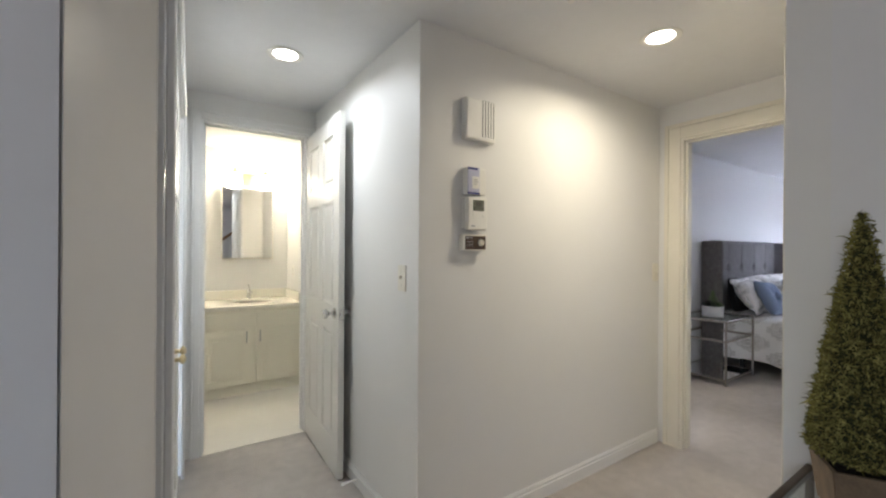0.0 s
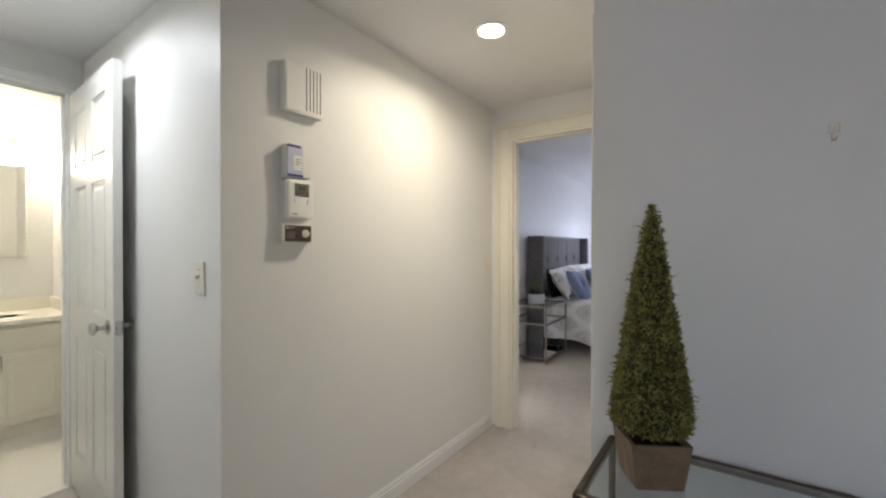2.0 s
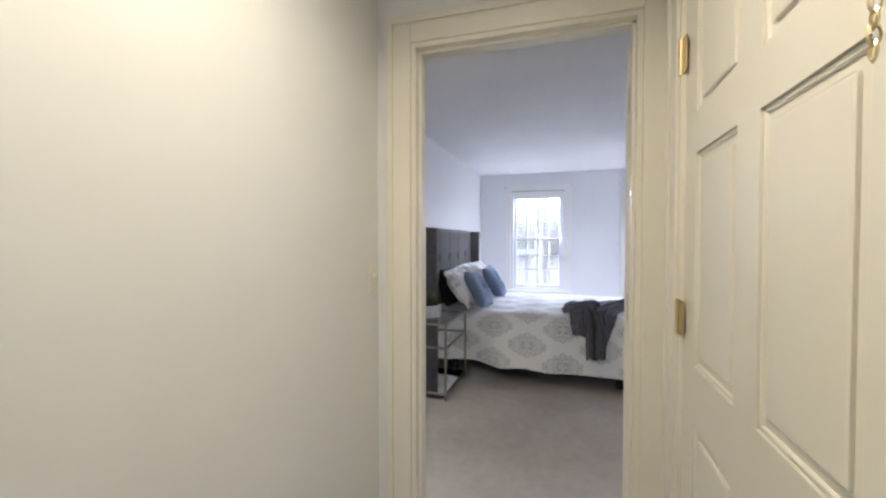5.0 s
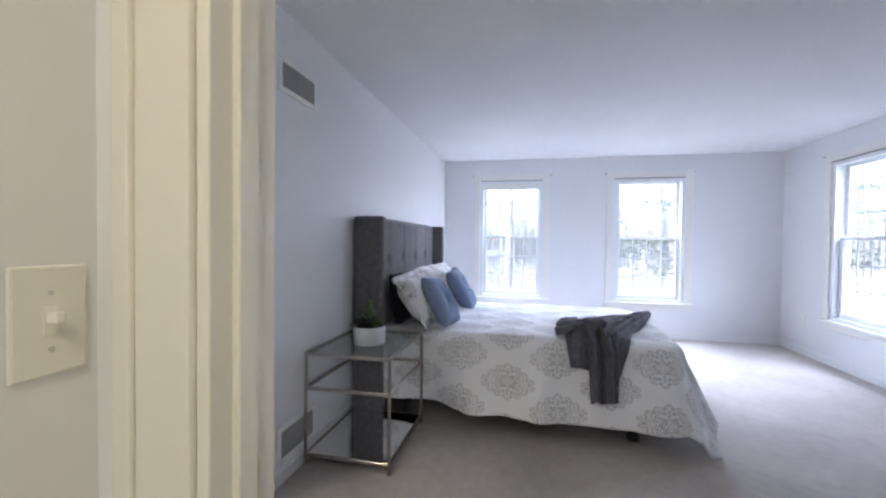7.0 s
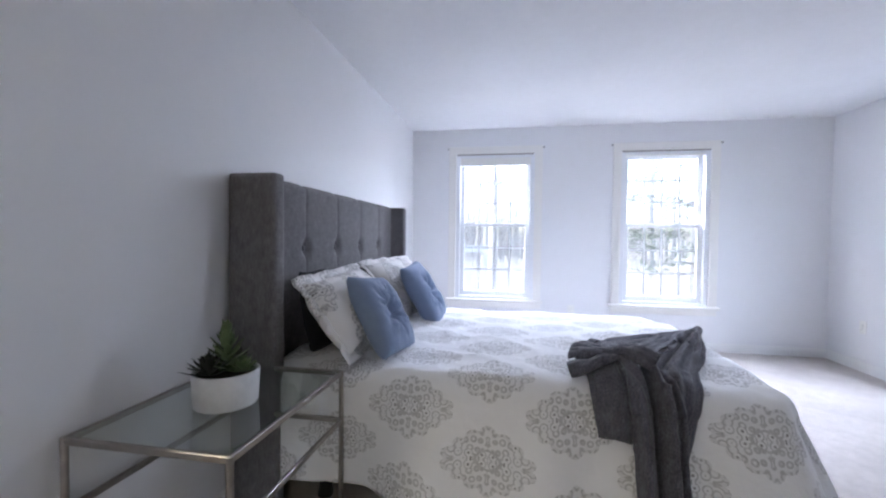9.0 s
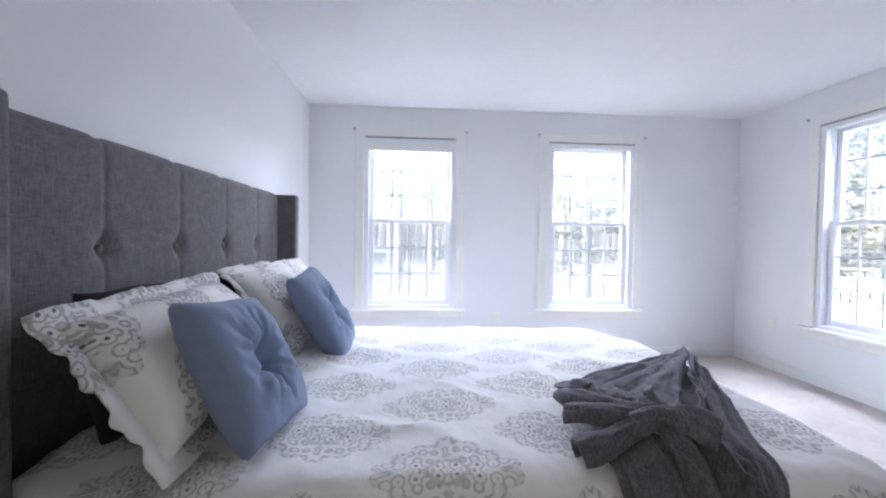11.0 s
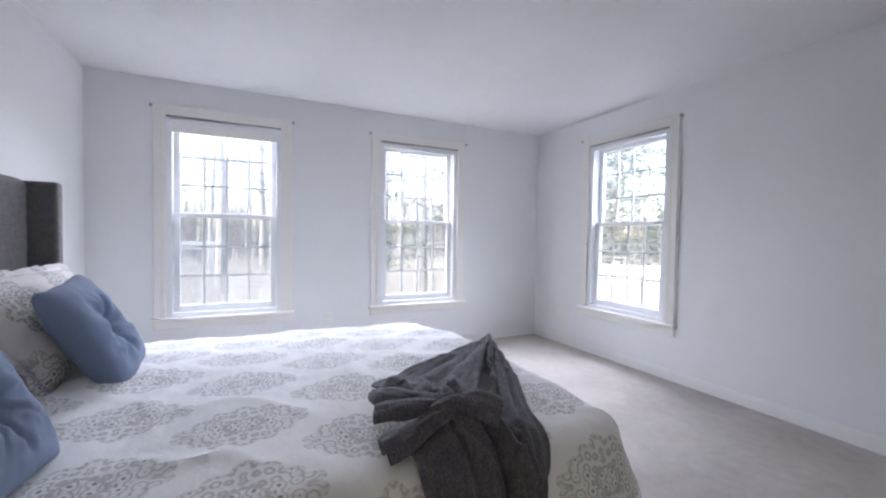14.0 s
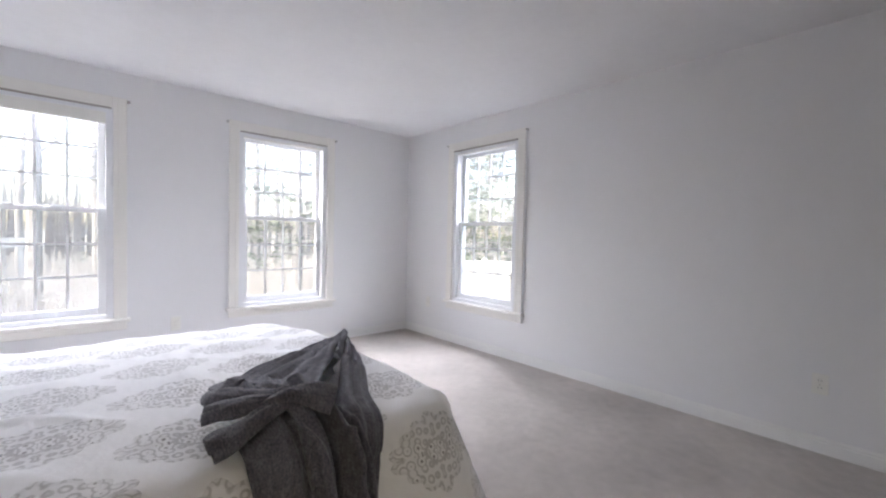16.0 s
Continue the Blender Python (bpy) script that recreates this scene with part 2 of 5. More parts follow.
def sky_window(name, m, w, h, watts):
    """Light of the high sky above a window, falling steeply through the opening along local -y."""
    d = bpy.data.lights.new(name, "AREA")
    d.shape, d.size, d.size_y, d.energy, d.color = "RECTANGLE", w, h, watts, SKY_TINT
    d.spread = radians(102)
    new(name, d).matrix_world = m @ pose(0, 0, 0, -44)


# ---- doors and trim ----
def panel_leaf(bm, w, h, t, six=True):
    """A moulded panel door from x = 0 to w, y = 0 to t, z = 0 to h: stiles, rails and sunk raised panels."""
    st = 0.105
    cols = [(st, w / 2 - 0.05), (w / 2 + 0.05, w - st)] if six else [(st, w - st)]
    rows = [(0.20, 0.82), (0.97, h - 0.50), (h - 0.40, h - 0.11)] if six else [(0.2, 0.95), (1.1, h - 0.12)]
    box(bm, 0, 0, 0, st, t, h, 0.002)
    box(bm, w - st, 0, 0, w, t, h, 0.002)
    zs = [0] + [z for r in rows for z in r] + [h]
    for z0, z1 in zip(zs[0::2], zs[1::2]):
        box(bm, st, 0, z0, w - st, t, z1)
    if six:
        for z0, z1 in rows:
            box(bm, w / 2 - 0.05, 0, z0, w / 2 + 0.05, t, z1)
    for x0, x1 in cols:
        for z0, z1 in rows:
            box(bm, x0, 0.009, z0, x1, t - 0.009, z1)
            for s in (0, 1):
                a, b = (0.0025, 0.012) if s == 0 else (t - 0.012, t - 0.0025)
                box(bm, x0 + 0.028, a, z0 + 0.028, x1 - 0.028, b, z1 - 0.028, 0.007, 2)
                # moulding round the sunk field
                for q in ((x0, z0, x1, z0 + 0.012), (x0, z1 - 0.012, x1, z1), (x0, z0, x0 + 0.012, z1), (x1 - 0.012, z0, x1, z1)):
                    box(bm, q[0], a + (0.002 if s == 0 else -0.004), q[1], q[2], b + (0.004 if s == 0 else -0.002), q[3], 0.003, 1)


def knob(bm, side):
    """A turned door knob along y from y = 0; side = -1 or 1."""
    m = Matrix.Rotation(radians(90 if side < 0 else -90), 4, "X")
    lathe(bm, [(0.0, 0), (0.031, 0.0), (0.032, 0.004), (0.024, 0.008), (0.011, 0.012), (0.010, 0.034), (0.018, 0.040), (0.027, 0.048), (0.027, 0.058), (0.019, 0.066), (0.006, 0.069)], m)


def hinge_mesh():
    bm = bmesh.new()
    box(bm, -0.042, -0.0015, -0.048, 0.042, 0.0015, 0.048, 0.001, 1)
    cyl(bm, (0, -0.004, -0.05), (0, -0.004, 0.05), 0.0065)
    for x in (-0.024, 0.024):
        for z in (-0.03, 0, 0.03):
            cyl(bm, (x, -0.003, z), (x, 0.002, z), 0.004, seg=8)
    return bm


def casing(name, axis, u0, u1, top, face, out, width, material, label):
    """Moulded casing with legs and head round an opening u0..u1 on a wall face; out: the side it stands proud to."""
    bm = bmesh.new()
    steps = ((0.0, 0.74, 0.013), (0.74, 1.0, 0.019))
    for a, b, d in steps:
        a, b = a * width, b * width
        for p, q, z0, z1 in ((u0 - b, u0 - a, 0, top + b), (u1 + a, u1 + b, 0, top + b), (u0 - a, u1 + a, top + a, top + b)):
            if axis == "x":
                box(bm, p, face, z0, q, face + out * d, z1, 0.004, 2)
            else:
                box(bm, face, p, z0, face + out * d, q, z1, 0.004, 2)
    return structure(name, bm, material, label, "trim")


def jamb(name, axis, u0, u1, top, f0, f1, material, label, stop=None):
    bm = bmesh.new()
    t = 0.018
    parts = [(u0, u0 + t, 0, top), (u1 - t, u1, 0, top), (u0 + t, u1 - t, top - t, top)]
    rows = [(p, q, z0, z1, f0, f1) for p, q, z0, z1 in parts]
    if stop:
        rows += [(u0 + t, u0 + t + 0.011, 0, top - t, *stop), (u1 - t - 0.011, u1 - t, 0, top - t, *stop), (u0 + t, u1 - t, top - t - 0.011, top - t, *stop)]
    for p, q, z0, z1, a, b in rows:
        if axis == "x":
            box(bm, p, a, z0, q, b, z1, 0.0015, 1)
        else:
            box(bm, a, p, z0, b, q, z1, 0.0015, 1)
    return structure(name, bm, material, label, "trim")


casing("trim_bedroom_door", "y", BD0, BD1, BDH, DX0, -1, 0.10, M_TRIM, "cream moulded casing of the bedroom door")
casing("trim_bedroom_door_inside", "y", BD0, BD1, BDH, DX1, 1, 0.07, M_TRIM, "cream moulded casing inside the bedroom")
jamb("trim_bedroom_jamb", "y", BD0, BD1, BDH, DX0 - 0.004, DX1 + 0.004, M_TRIM, "cream door frame with stops", (DX0 + 0.03, DX0 + 0.065))
casing("trim_bath_door", "x", 1.83, 2.49, 2.12, 3.40, -1, 0.05, M_TRIMW, "white casing of the bathroom door")
jamb("trim_bath_jamb", "x", 1.83, 2.49, 2.12, 3.396, 3.514, M_TRIMW, "white bathroom door frame", (3.45, 3.485))
casing("trim_tub_door", "y", 2.867, 3.60, 2.125, 5.647, -1, 0.055, M_TRIM, "cream casing of the doorway to the bath")
jamb("trim_tub_jamb", "y", 2.867, 3.60, 2.125, 5.643, 5.751, M_TRIM, "cream frame of the doorway to the bath")
bm = bmesh.new()
box(bm, 5.631, 2.672, 0, 5.647, 2.796, 2.285, 0.003, 2)
structure("trim_tub_corner", bm, M_TRIM, "cream flat board beside the bath doorway", "trim")
casing("trim_hall_closet", "x", 3.44, 4.30, 2.04, 0.91, 1, 0.09, M_TRIM, "cream casing of the small hall door")


def door(name, m, w, h, t, label, six=True, material=None):
    ob = thing(name, m.translation, label, "door", kind="structure")
    ob.matrix_world = m
    bm = bmesh.new()
    panel_leaf(bm, w, h, t, six)
    leaf = part("door_leaf", bm, material or M_DOOR, ob)
    return ob, leaf


# bathroom door, swung out into the hall against the side wall
d1, leaf = door("door_1", pose(2.478, 3.392, 0.012, 0, 0, -92.0), 0.735, 2.075, 0.035, "white six-panel bathroom door standing wide open")
for side, y, mt, lb in ((-1, -0.001, M_NICKEL, "chrome door knob"), (1, 0.036, M_NICKEL, "chrome door knob")):
    bm = bmesh.new()
    knob(bm, side)
    k = part("door_knob", bm, mt, leaf, lb, True)
    k.location = (0.735 - 0.06, y, 0.93)
bm = bmesh.new()
box(bm, -0.0015, -0.0135, -0.03, 0.0015, 0.0135, 0.03, 0.001, 1)
box(bm, 0.001, -0.006, -0.008, 0.008, 0.006, 0.008, 0.002, 1)
lt = part("latch_plate", bm, M_NICKEL, leaf, "chrome latch plate")
lt.location = (0.7365, 0.0175, 0.93)

# bedroom door, folded back into the bedroom
d2, leaf = door("door_2", pose(DX1 + 0.048, BD0 + 0.014, 0.012, 0, 0, -68.0), 0.70, 2.0, 0.035, "cream six-panel bedroom door folded back on its hinges", material=M_TRIM)
for z in (0.25, 1.05, 1.80):
    h = part("hinge", hinge_mesh(), M_BRASS, d2, "brass butt hinge", True)
    h.matrix_local = pose(-0.0153, -0.0153, z, 0, 0, 68) @ pose(-0.02, 0, 0, 0, 0, 0)
bm = bmesh.new()
knob(bm, -1)
k = part("door_knob", bm, M_BRASS, leaf, "brass door knob", True)
k.location = (0.64, -0.001, 0.93)

# small hall door with a chain
d3, leaf = door("door_3", pose(3.452, 0.866, 0.012), 0.836, 2.015, 0.035, "white panelled door closed, with brass knob and chain", material=M_TRIM)
bm = bmesh.new()
knob(bm, 1)
k = part("door_knob", bm, M_BRASS, leaf, "polished brass door knob", True)
k.location = (0.065, 0.036, 0.895)
for z in (0.25, 1.08, 1.80):
    h = part("hinge", hinge_mesh(), M_BRASS, d3, "brass butt hinge", True)
    h.matrix_local = pose(0.835, 0.044, z, 0, 0, 180)
bm = bmesh.new()
box(bm, -0.012, 0, -0.02, 0.012, 0.006, 0.02, 0.002)
for i in range(13):
    mm = Matrix.Translation((0, 0.014, -0.018 - i * 0.0165)) @ Matrix.Rotation(radians(90 * (i % 2)), 4, "Z") @ Matrix.Rotation(radians(90), 4, "X") @ Matrix.Diagonal((0.55, 1, 1, 1))
    n = 12
    ring = [[bm.verts.new(mm @ Vector(((0.0105 + 0.0022 * math.cos(b)) * math.cos(a), (0.0105 + 0.0022 * math.cos(b)) * math.sin(a), 0.0022 * math.sin(b)))) for b in (0, 2.1, 4.2)] for a in (2 * math.pi * k / n for k in range(n))]
    for k in range(n):
        for j in range(3):
            bm.faces.new((ring[k][j], ring[(k + 1) % n][j], ring[(k + 1) % n][(j + 1) % 3], ring[k][(j + 1) % 3]))
c = part("door_chain", bm, M_BRASS, leaf, "hanging brass door chain")
c.location = (0.075, 0.036, 1.70)
jamb("trim_hall_closet_jamb", "x", 3.44, 4.30, 2.04, 0.80, 0.914, M_TRIM, "cream frame of the small hall door")

# closet with a pair of doors along the landing, slightly askew
clos = pose(1.646, 1.20, 0, 0, 0, 90 - 2.45)
cw = thing("closet_front", (1.646, 1.20, 0), "white closet front with a pair of panelled doors and brass knobs", "closet", kind="structure")
cw.matrix_world = clos
bm = bmesh.new()
for q in ((0.105, 0.115, 0, HT), (2.02, 2.24, 0, HT)):
    box(bm, q[0], 0.0, q[2], q[1], 0.09, q[3], 0.002, 1)
box(bm, 0.115, 0.0, 2.05, 2.02, 0.09, HT)
part("frame", bm, M_TRIMW, cw)
bm = bmesh.new()
for a, b, z0, z1 in ((0.107, 0.135, 0, 2.12), (1.97, 2.035, 0, 2.12), (0.135, 1.97, 2.05, 2.12)):
    box(bm, a, -0.016, z0, b, -0.001, z1, 0.003, 1)
part("casing", bm, M_TRIMW, cw)
for x, kx in ((0.115, 0.86), (1.045, 0.07)):
    bm = bmesh.new()
    panel_leaf(bm, 0.92, 2.03, 0.033)
    lf = part("door_leaf", bm, M_DOOR, cw)
    lf.location = (x, 0.014, 0.012)
    bm = bmesh.new()
    lathe(bm, [(0.0, 0), (0.014, 0.0), (0.008, 0.008), (0.007, 0.02), (0.016, 0.026), (0.018, 0.034), (0.008, 0.042)], Matrix.Rotation(radians(90), 4, "X"), 16)
    kb = part("knob", bm, M_BRASS, lf, "small brass knob", True)
    kb.location = (kx, 0.0, 0.90)
bm = bmesh.new()
foot = [bm.verts.new((x, y, 0)) for x, y in ((1.542, 1.148), (1.641, 1.296), (1.641, 1.304), (1.56, 1.32), (1.542, 1.25))]
head = bmesh.ops.extrude_face_region(bm, geom=[bm.faces.new(foot)])["geom"]
for v in head:
    if isinstance(v, bmesh.types.BMVert):
        v.co.z = HT
bmesh.ops.bevel(bm, geom=[e for e in bm.edges if abs(e.verts[0].co.z - e.verts[1].co.z) > 1], offset=0.004, segments=3, affect="EDGES")
structure("trim_closet_post", bm, M_SATIN, "white satin painted corner post of the closet", "trim")


def baseboard(name, axis, u0, u1, face, out, material, label):
    bm = bmesh.new()
    for z0, z1, d in ((0, 0.065, 0.014), (0.065, 0.082, 0.010), (0.082, 0.090, 0.006)):
        if axis == "x":
            box(bm, u0, face, z0, u1, face + out * d, z1, 0.0015, 1)
        else:
            box(bm, face, u0, z0, face + out * d, u1, z1, 0.0015, 1)
    return structure(name, bm, material, label, "baseboard")


baseboard("baseboard_hall_long", "x", 2.54, DX0 - 0.022, HY, -1, M_TRIMW, "white painted hall baseboard")
baseboard("baseboard_bath_side", "y", HY, 3.34, 2.54, -1, M_TRIMW, "white painted hall baseboard")
baseboard("baseboard_hall_end", "y", -1.9, 0.90, 3.30, -1, M_TRIMW, "white painted hall baseboard")
baseboard("baseboard_bedroom_north", "x", 5.650, EX, NY, -1, M_TRIMW, "white painted bedroom baseboard")
baseboard("baseboard_bedroom_east", "y", SY, NY - 0.016, EX, -1, M_TRIMW, "white painted bedroom baseboard")
baseboard("baseboard_bedroom_south", "x", DX1, EX - 0.016, SY, 1, M_TRIMW, "white painted bedroom baseboard")


# ---- windows: local x along the wall, y out of the room, z up ----
def window(name, m, w, z0, z1, blind, label):
    """A white double-hung window with 4 by 3 grilles in each sash, flat casing, sill and apron."""
    ob = thing(name, m.translation, label, "window", kind="structure")
    ob.matrix_world = m
    cw_, mid = 0.085, 1.325
    bm = bmesh.new()
    for a, b, c, d in ((-cw_, 0, z0 - 0.03, z1 + cw_), (w, w + cw_, z0 - 0.03, z1 + cw_), (0, w, z1, z1 + cw_)):
        box(bm, a, -0.018, c, b, -0.001, d, 0.003, 1)
        box(bm, a + (0.055 if a < 0 else 0.0 if a < 0.01 else 0.0), -0.022, c + (0 if a < 0 or a > 0.01 else 0), b - (0 if a < w - 0.01 else 0.055), -0.018, d if a < 0 or a > 0.01 else c + 0.02, 0.0015, 1)
    part("window_casing", bm, M_SASH, ob, "cream painted flat casing")
    bm = bmesh.new()
    box(bm, -cw_ - 0.02, -0.05, z0 - 0.03, w + cw_ + 0.02, 0.03, z0, 0.006)
    box(bm, -cw_, -0.016, z0 - 0.095, w + cw_, -0.001, z0 - 0.03, 0.003, 1)
    part("window_sill", bm, M_SASH, ob, "cream painted sill and apron")
    bm = bmesh.new()
    for a, b, c, d in ((0, 0.045, z0, z1), (w - 0.045, w, z0, z1), (0.045, w - 0.045, z1 - 0.04, z1), (0.045, w - 0.045, z0, z0 + 0.035)):
        box(bm, a, 0.0, c, b, 0.15, d, 0.002, 1)
    part("window_frame", bm, M_VINYL, ob, "white vinyl frame")
    for nm, s0, s1, y in (("lower_sash", z0 + 0.035, mid + 0.018, 0.045), ("upper_sash", mid - 0.018, z1 - 0.04, 0.09)):
        bm = bmesh.new()
        r = 0.048
        for a, b, c, d in ((0.045, 0.045 + r, s0, s1), (w - 0.045 - r, w - 0.045, s0, s1), (0.045 + r, w - 0.045 - r, s0, s0 + (0.055 if nm[0] == "l" else 0.036)), (0.045 + r, w - 0.045 - r, s1 - 0.036, s1)):
            box(bm, a, y, c, b, y + 0.038, d, 0.003, 1)
        sash = part(nm, bm, M_VINYL, ob)
        gx0, gx1, gz0, gz1 = 0.045 + r, w - 0.045 - r, s0 + (0.055 if nm[0] == "l" else 0.036), s1 - 0.036
        bm = bmesh.new()
        for i in range(1, 4):
            x = gx0 + (gx1 - gx0) * i / 4
            box(bm, x - 0.008, y + 0.010, gz0, x + 0.008, y + 0.018, gz1)
        for i in range(1, 3):
            z = gz0 + (gz1 - gz0) * i / 3
            box(bm, gx0, y + 0.011, z - 0.008, gx1, y + 0.017, z + 0.008)
        part("grille", bm, M_VINYL, sash, "white grille bars")
        bm = bmesh.new()
        box(bm, gx0, y + 0.021, gz0, gx1, y + 0.025, gz1)
        pane = part("pane", bm, M_PANE, sash, "clear glass pane")
        pane.visible_shadow = False
    bm = bmesh.new()
    for x in (w * 0.35, w * 0.65):
        box(bm, x - 0.03, 0.03, mid + 0.018, x + 0.03, 0.05, mid + 0.03, 0.004)
    part("sash_lock", bm, M_VINYL, ob)
    # Dark strip drawn for the shadow line between head casing and shade.
    bm = bmesh.new()
    box(bm, 0.01, -0.0195, z1 - 0.012, w - 0.01, -0.002, z1 - 0.001)
    part("head_gap", bm, M_STEEL, ob, "dark strip drawn as the shaded gap under the head casing")
    if blind:
        bm = bmesh.new()
        box(bm, 0.03, 0.004, z1 - blind, w - 0.03, 0.03, z1 - 0.006, 0.006)
        part("rolled_blind", bm, M_PLASTIC, ob, "rolled up white shade")
    bm = bmesh.new()
    for x in (-cw_ - 0.012, w + cw_ + 0.012):
        lathe(bm, [(0.0, 0), (0.011, 0), (0.013, 0.006), (0.008, 0.012), (0.008, 0.03), (0.004, 0.034)], Matrix.Translation((x, 0, z1 + 0.065)) @ Matrix.Rotation(radians(90), 4, "X"), 12)
    part("curtain_hook", bm, M_NICKEL, ob, "small metal curtain brackets", True)
    return ob


window("window_1", pose(EX, W1[1], 0, 0, 0, -90), W1[1] - W1[0], ZW0, ZW1, 0.13, "white double-hung window with grilles and a rolled shade")
window("window_2", pose(EX, W2[1], 0, 0, 0, -90), W2[1] - W2[0], ZW0, ZW1, 0.06, "white double-hung window with grilles")
window("window_3", pose(W3[1], SY, 0, 0, 0, 180), W3[1] - W3[0], ZW0, ZW1, 0.05, "white double-hung window overlooking the deck railing")

for nm, m, w in (("sky_light_1", pose(EX + 0.42, (W1[0] + W1[1]) / 2, 0, 0, 0, -90), W1[1] - W1[0]), ("sky_light_2", pose(EX + 0.42, (W2[0] + W2[1]) / 2, 0, 0, 0, -90), W2[1] - W2[0]), ("sky_light_3", pose((W3[0] + W3[1]) / 2, SY - 0.42, 0, 0, 0, 180), W3[1] - W3[0])):
    sky_window(nm, m @ pose(0, 0, 2.22), w + 0.1, 0.70, DAY_W * (0.7 if nm[-1] == "3" else 1.0))

# pocket door to the bath, half drawn
pd = thing("door_4", (5.682, 3.582, 0.012), "cream pocket door half drawn across the bath doorway", "door", kind="structure")
bm = bmesh.new()
box(bm, 0, -0.085, 0, 0.034, 0, 2.06, 0.002, 1)
leaf = part("door_leaf", bm, M_TRIM, pd)
bm = bmesh.new()
box(bm, -0.003, -0.075, 1.02, 0.0005, -0.025, 1.07, 0.001, 1)
part("latch_plate", bm, M_NICKEL, leaf, "square chrome latch plate")
bm = bmesh.new()
box(bm, -0.0045, -0.061, 1.031, -0.002, -0.039, 1.059, 0.001, 1)
part("latch_recess", bm, M_DARK, leaf, "dark latch recess")


# ---- bed ----
def cloth_mat(name, base, dark, rough=0.85, medallion=True, weave=900.0, amount=0.9):
    """Cotton with printed grey medallions in a staggered lattice, drawn on the cloth's own flat metres (the UV map)."""
    m = mat(name, base, rough, var=0.02, scale=6, spec=0.2, sheen=0.15, rvar=0)
    n, l = m.node_tree.nodes, m.node_tree.links
    p = n["Principled BSDF"]

    def op(kind, a, b=None, c=None):
        q = n.new("ShaderNodeMath")
        q.operation = kind
        for i, v in enumerate((a, b, c)):
            if v is None:
                continue
            if isinstance(v, (int, float)):
                q.inputs[i].default_value = v
            else:
                l.new(v, q.inputs[i])
        return q.outputs[0]

    uv = n.new("ShaderNodeUVMap")
    sep = n.new("ShaderNodeSeparateXYZ")
    l.new(uv.outputs[0], sep.inputs[0])
    u, v = sep.outputs[0], sep.outputs[1]
    total = None
    PU, PV, AU, AV = 0.335, 0.62, 0.118, 0.172
    for off in (0.0, 0.5):
        x = op("MULTIPLY", op("SUBTRACT", op("FRACT", op("ADD", op("DIVIDE", u, PU), off)), 0.5), PU / AU)
        y = op("MULTIPLY", op("SUBTRACT", op("FRACT", op("ADD", op("DIVIDE", v, PV), off)), 0.5), PV / AV)
        ax, ay = op("ABSOLUTE", x), op("ABSOLUTE", y)
        r = op("POWER", op("ADD", op("POWER", ax, 1.38), op("POWER", ay, 1.38)), 1 / 1.38)
        th = op("ARCTAN2", y, x)
        rim = op("ADD", 0.93, op("MULTIPLY", op("ABSOLUTE", op("COSINE", op("MULTIPLY", th, 7.0))), 0.15))
        inside = op("LESS_THAN", r, rim)
        comb = n.new("ShaderNodeCombineXYZ")
        l.new(op("MULTIPLY", ax, AU), comb.inputs[0])
        l.new(op("MULTIPLY", ay, AV), comb.inputs[1])
        comb.inputs[2].default_value = 0.31
        vor = n.new("ShaderNodeTexVoronoi")
        vor.voronoi_dimensions = "3D"
        vor.inputs["Scale"].default_value = 31.0
        l.new(comb.outputs[0], vor.inputs["Vector"])
        scroll = op("SINE", op("MULTIPLY", vor.outputs["Distance"], 17.0))
        edge = op("GREATER_THAN", op("DIVIDE", r, rim), 0.88)
        core = op("LESS_THAN", op("ABSOLUTE", op("SUBTRACT", r, 0.30)), 0.035)
        eyelet = op("LESS_THAN", vor.outputs["Distance"], 0.15)
        lace = op("MAXIMUM", op("MULTIPLY_ADD", scroll, 0.75, 0.22), op("MULTIPLY", op("MAXIMUM", op("MULTIPLY", edge, 0.4), core), 0.85))
        lace = op("MAXIMUM", lace, op("MULTIPLY", eyelet, 1.5))
        ink = op("MULTIPLY", inside, op("MINIMUM", 1.5, op("MAXIMUM", 0.16, lace)))
        total = ink if total is None else op("MAXIMUM", total, ink)
    ns = n.new("ShaderNodeTexNoise")
    ns.inputs["Scale"].default_value, ns.inputs["Detail"].default_value = 60, 3
    l.new(uv.outputs[0], ns.inputs["Vector"])
    faded = op("MULTIPLY", total, op("MULTIPLY", op("ADD", 0.45, ns.outputs[0]), amount))
    mix = n.new("ShaderNodeMix")
    mix.data_type = "RGBA"
    l.new(op("MINIMUM", faded, 1.0), mix.inputs[0])
    old = p.inputs["Base Color"].links[0].from_socket
    l.new(old, mix.inputs[6])
    mix.inputs[7].default_value = (*dark, 1)
    l.new(mix.outputs[2], p.inputs["Base Color"])
    t = n.new("ShaderNodeTexNoise")
    t.inputs["Scale"].default_value, t.inputs["Detail"].default_value = 14, 5
    l.new(uv.outputs[0], t.inputs["Vector"])
    bp = n.new("ShaderNodeBump")
    bp.inputs["Strength"].default_value, bp.inputs["Distance"].default_value = 0.45, 0.012
    l.new(t.outputs[0], bp.inputs["Height"])
    l.new(bp.outputs[0], p.inputs["Normal"])
    return m


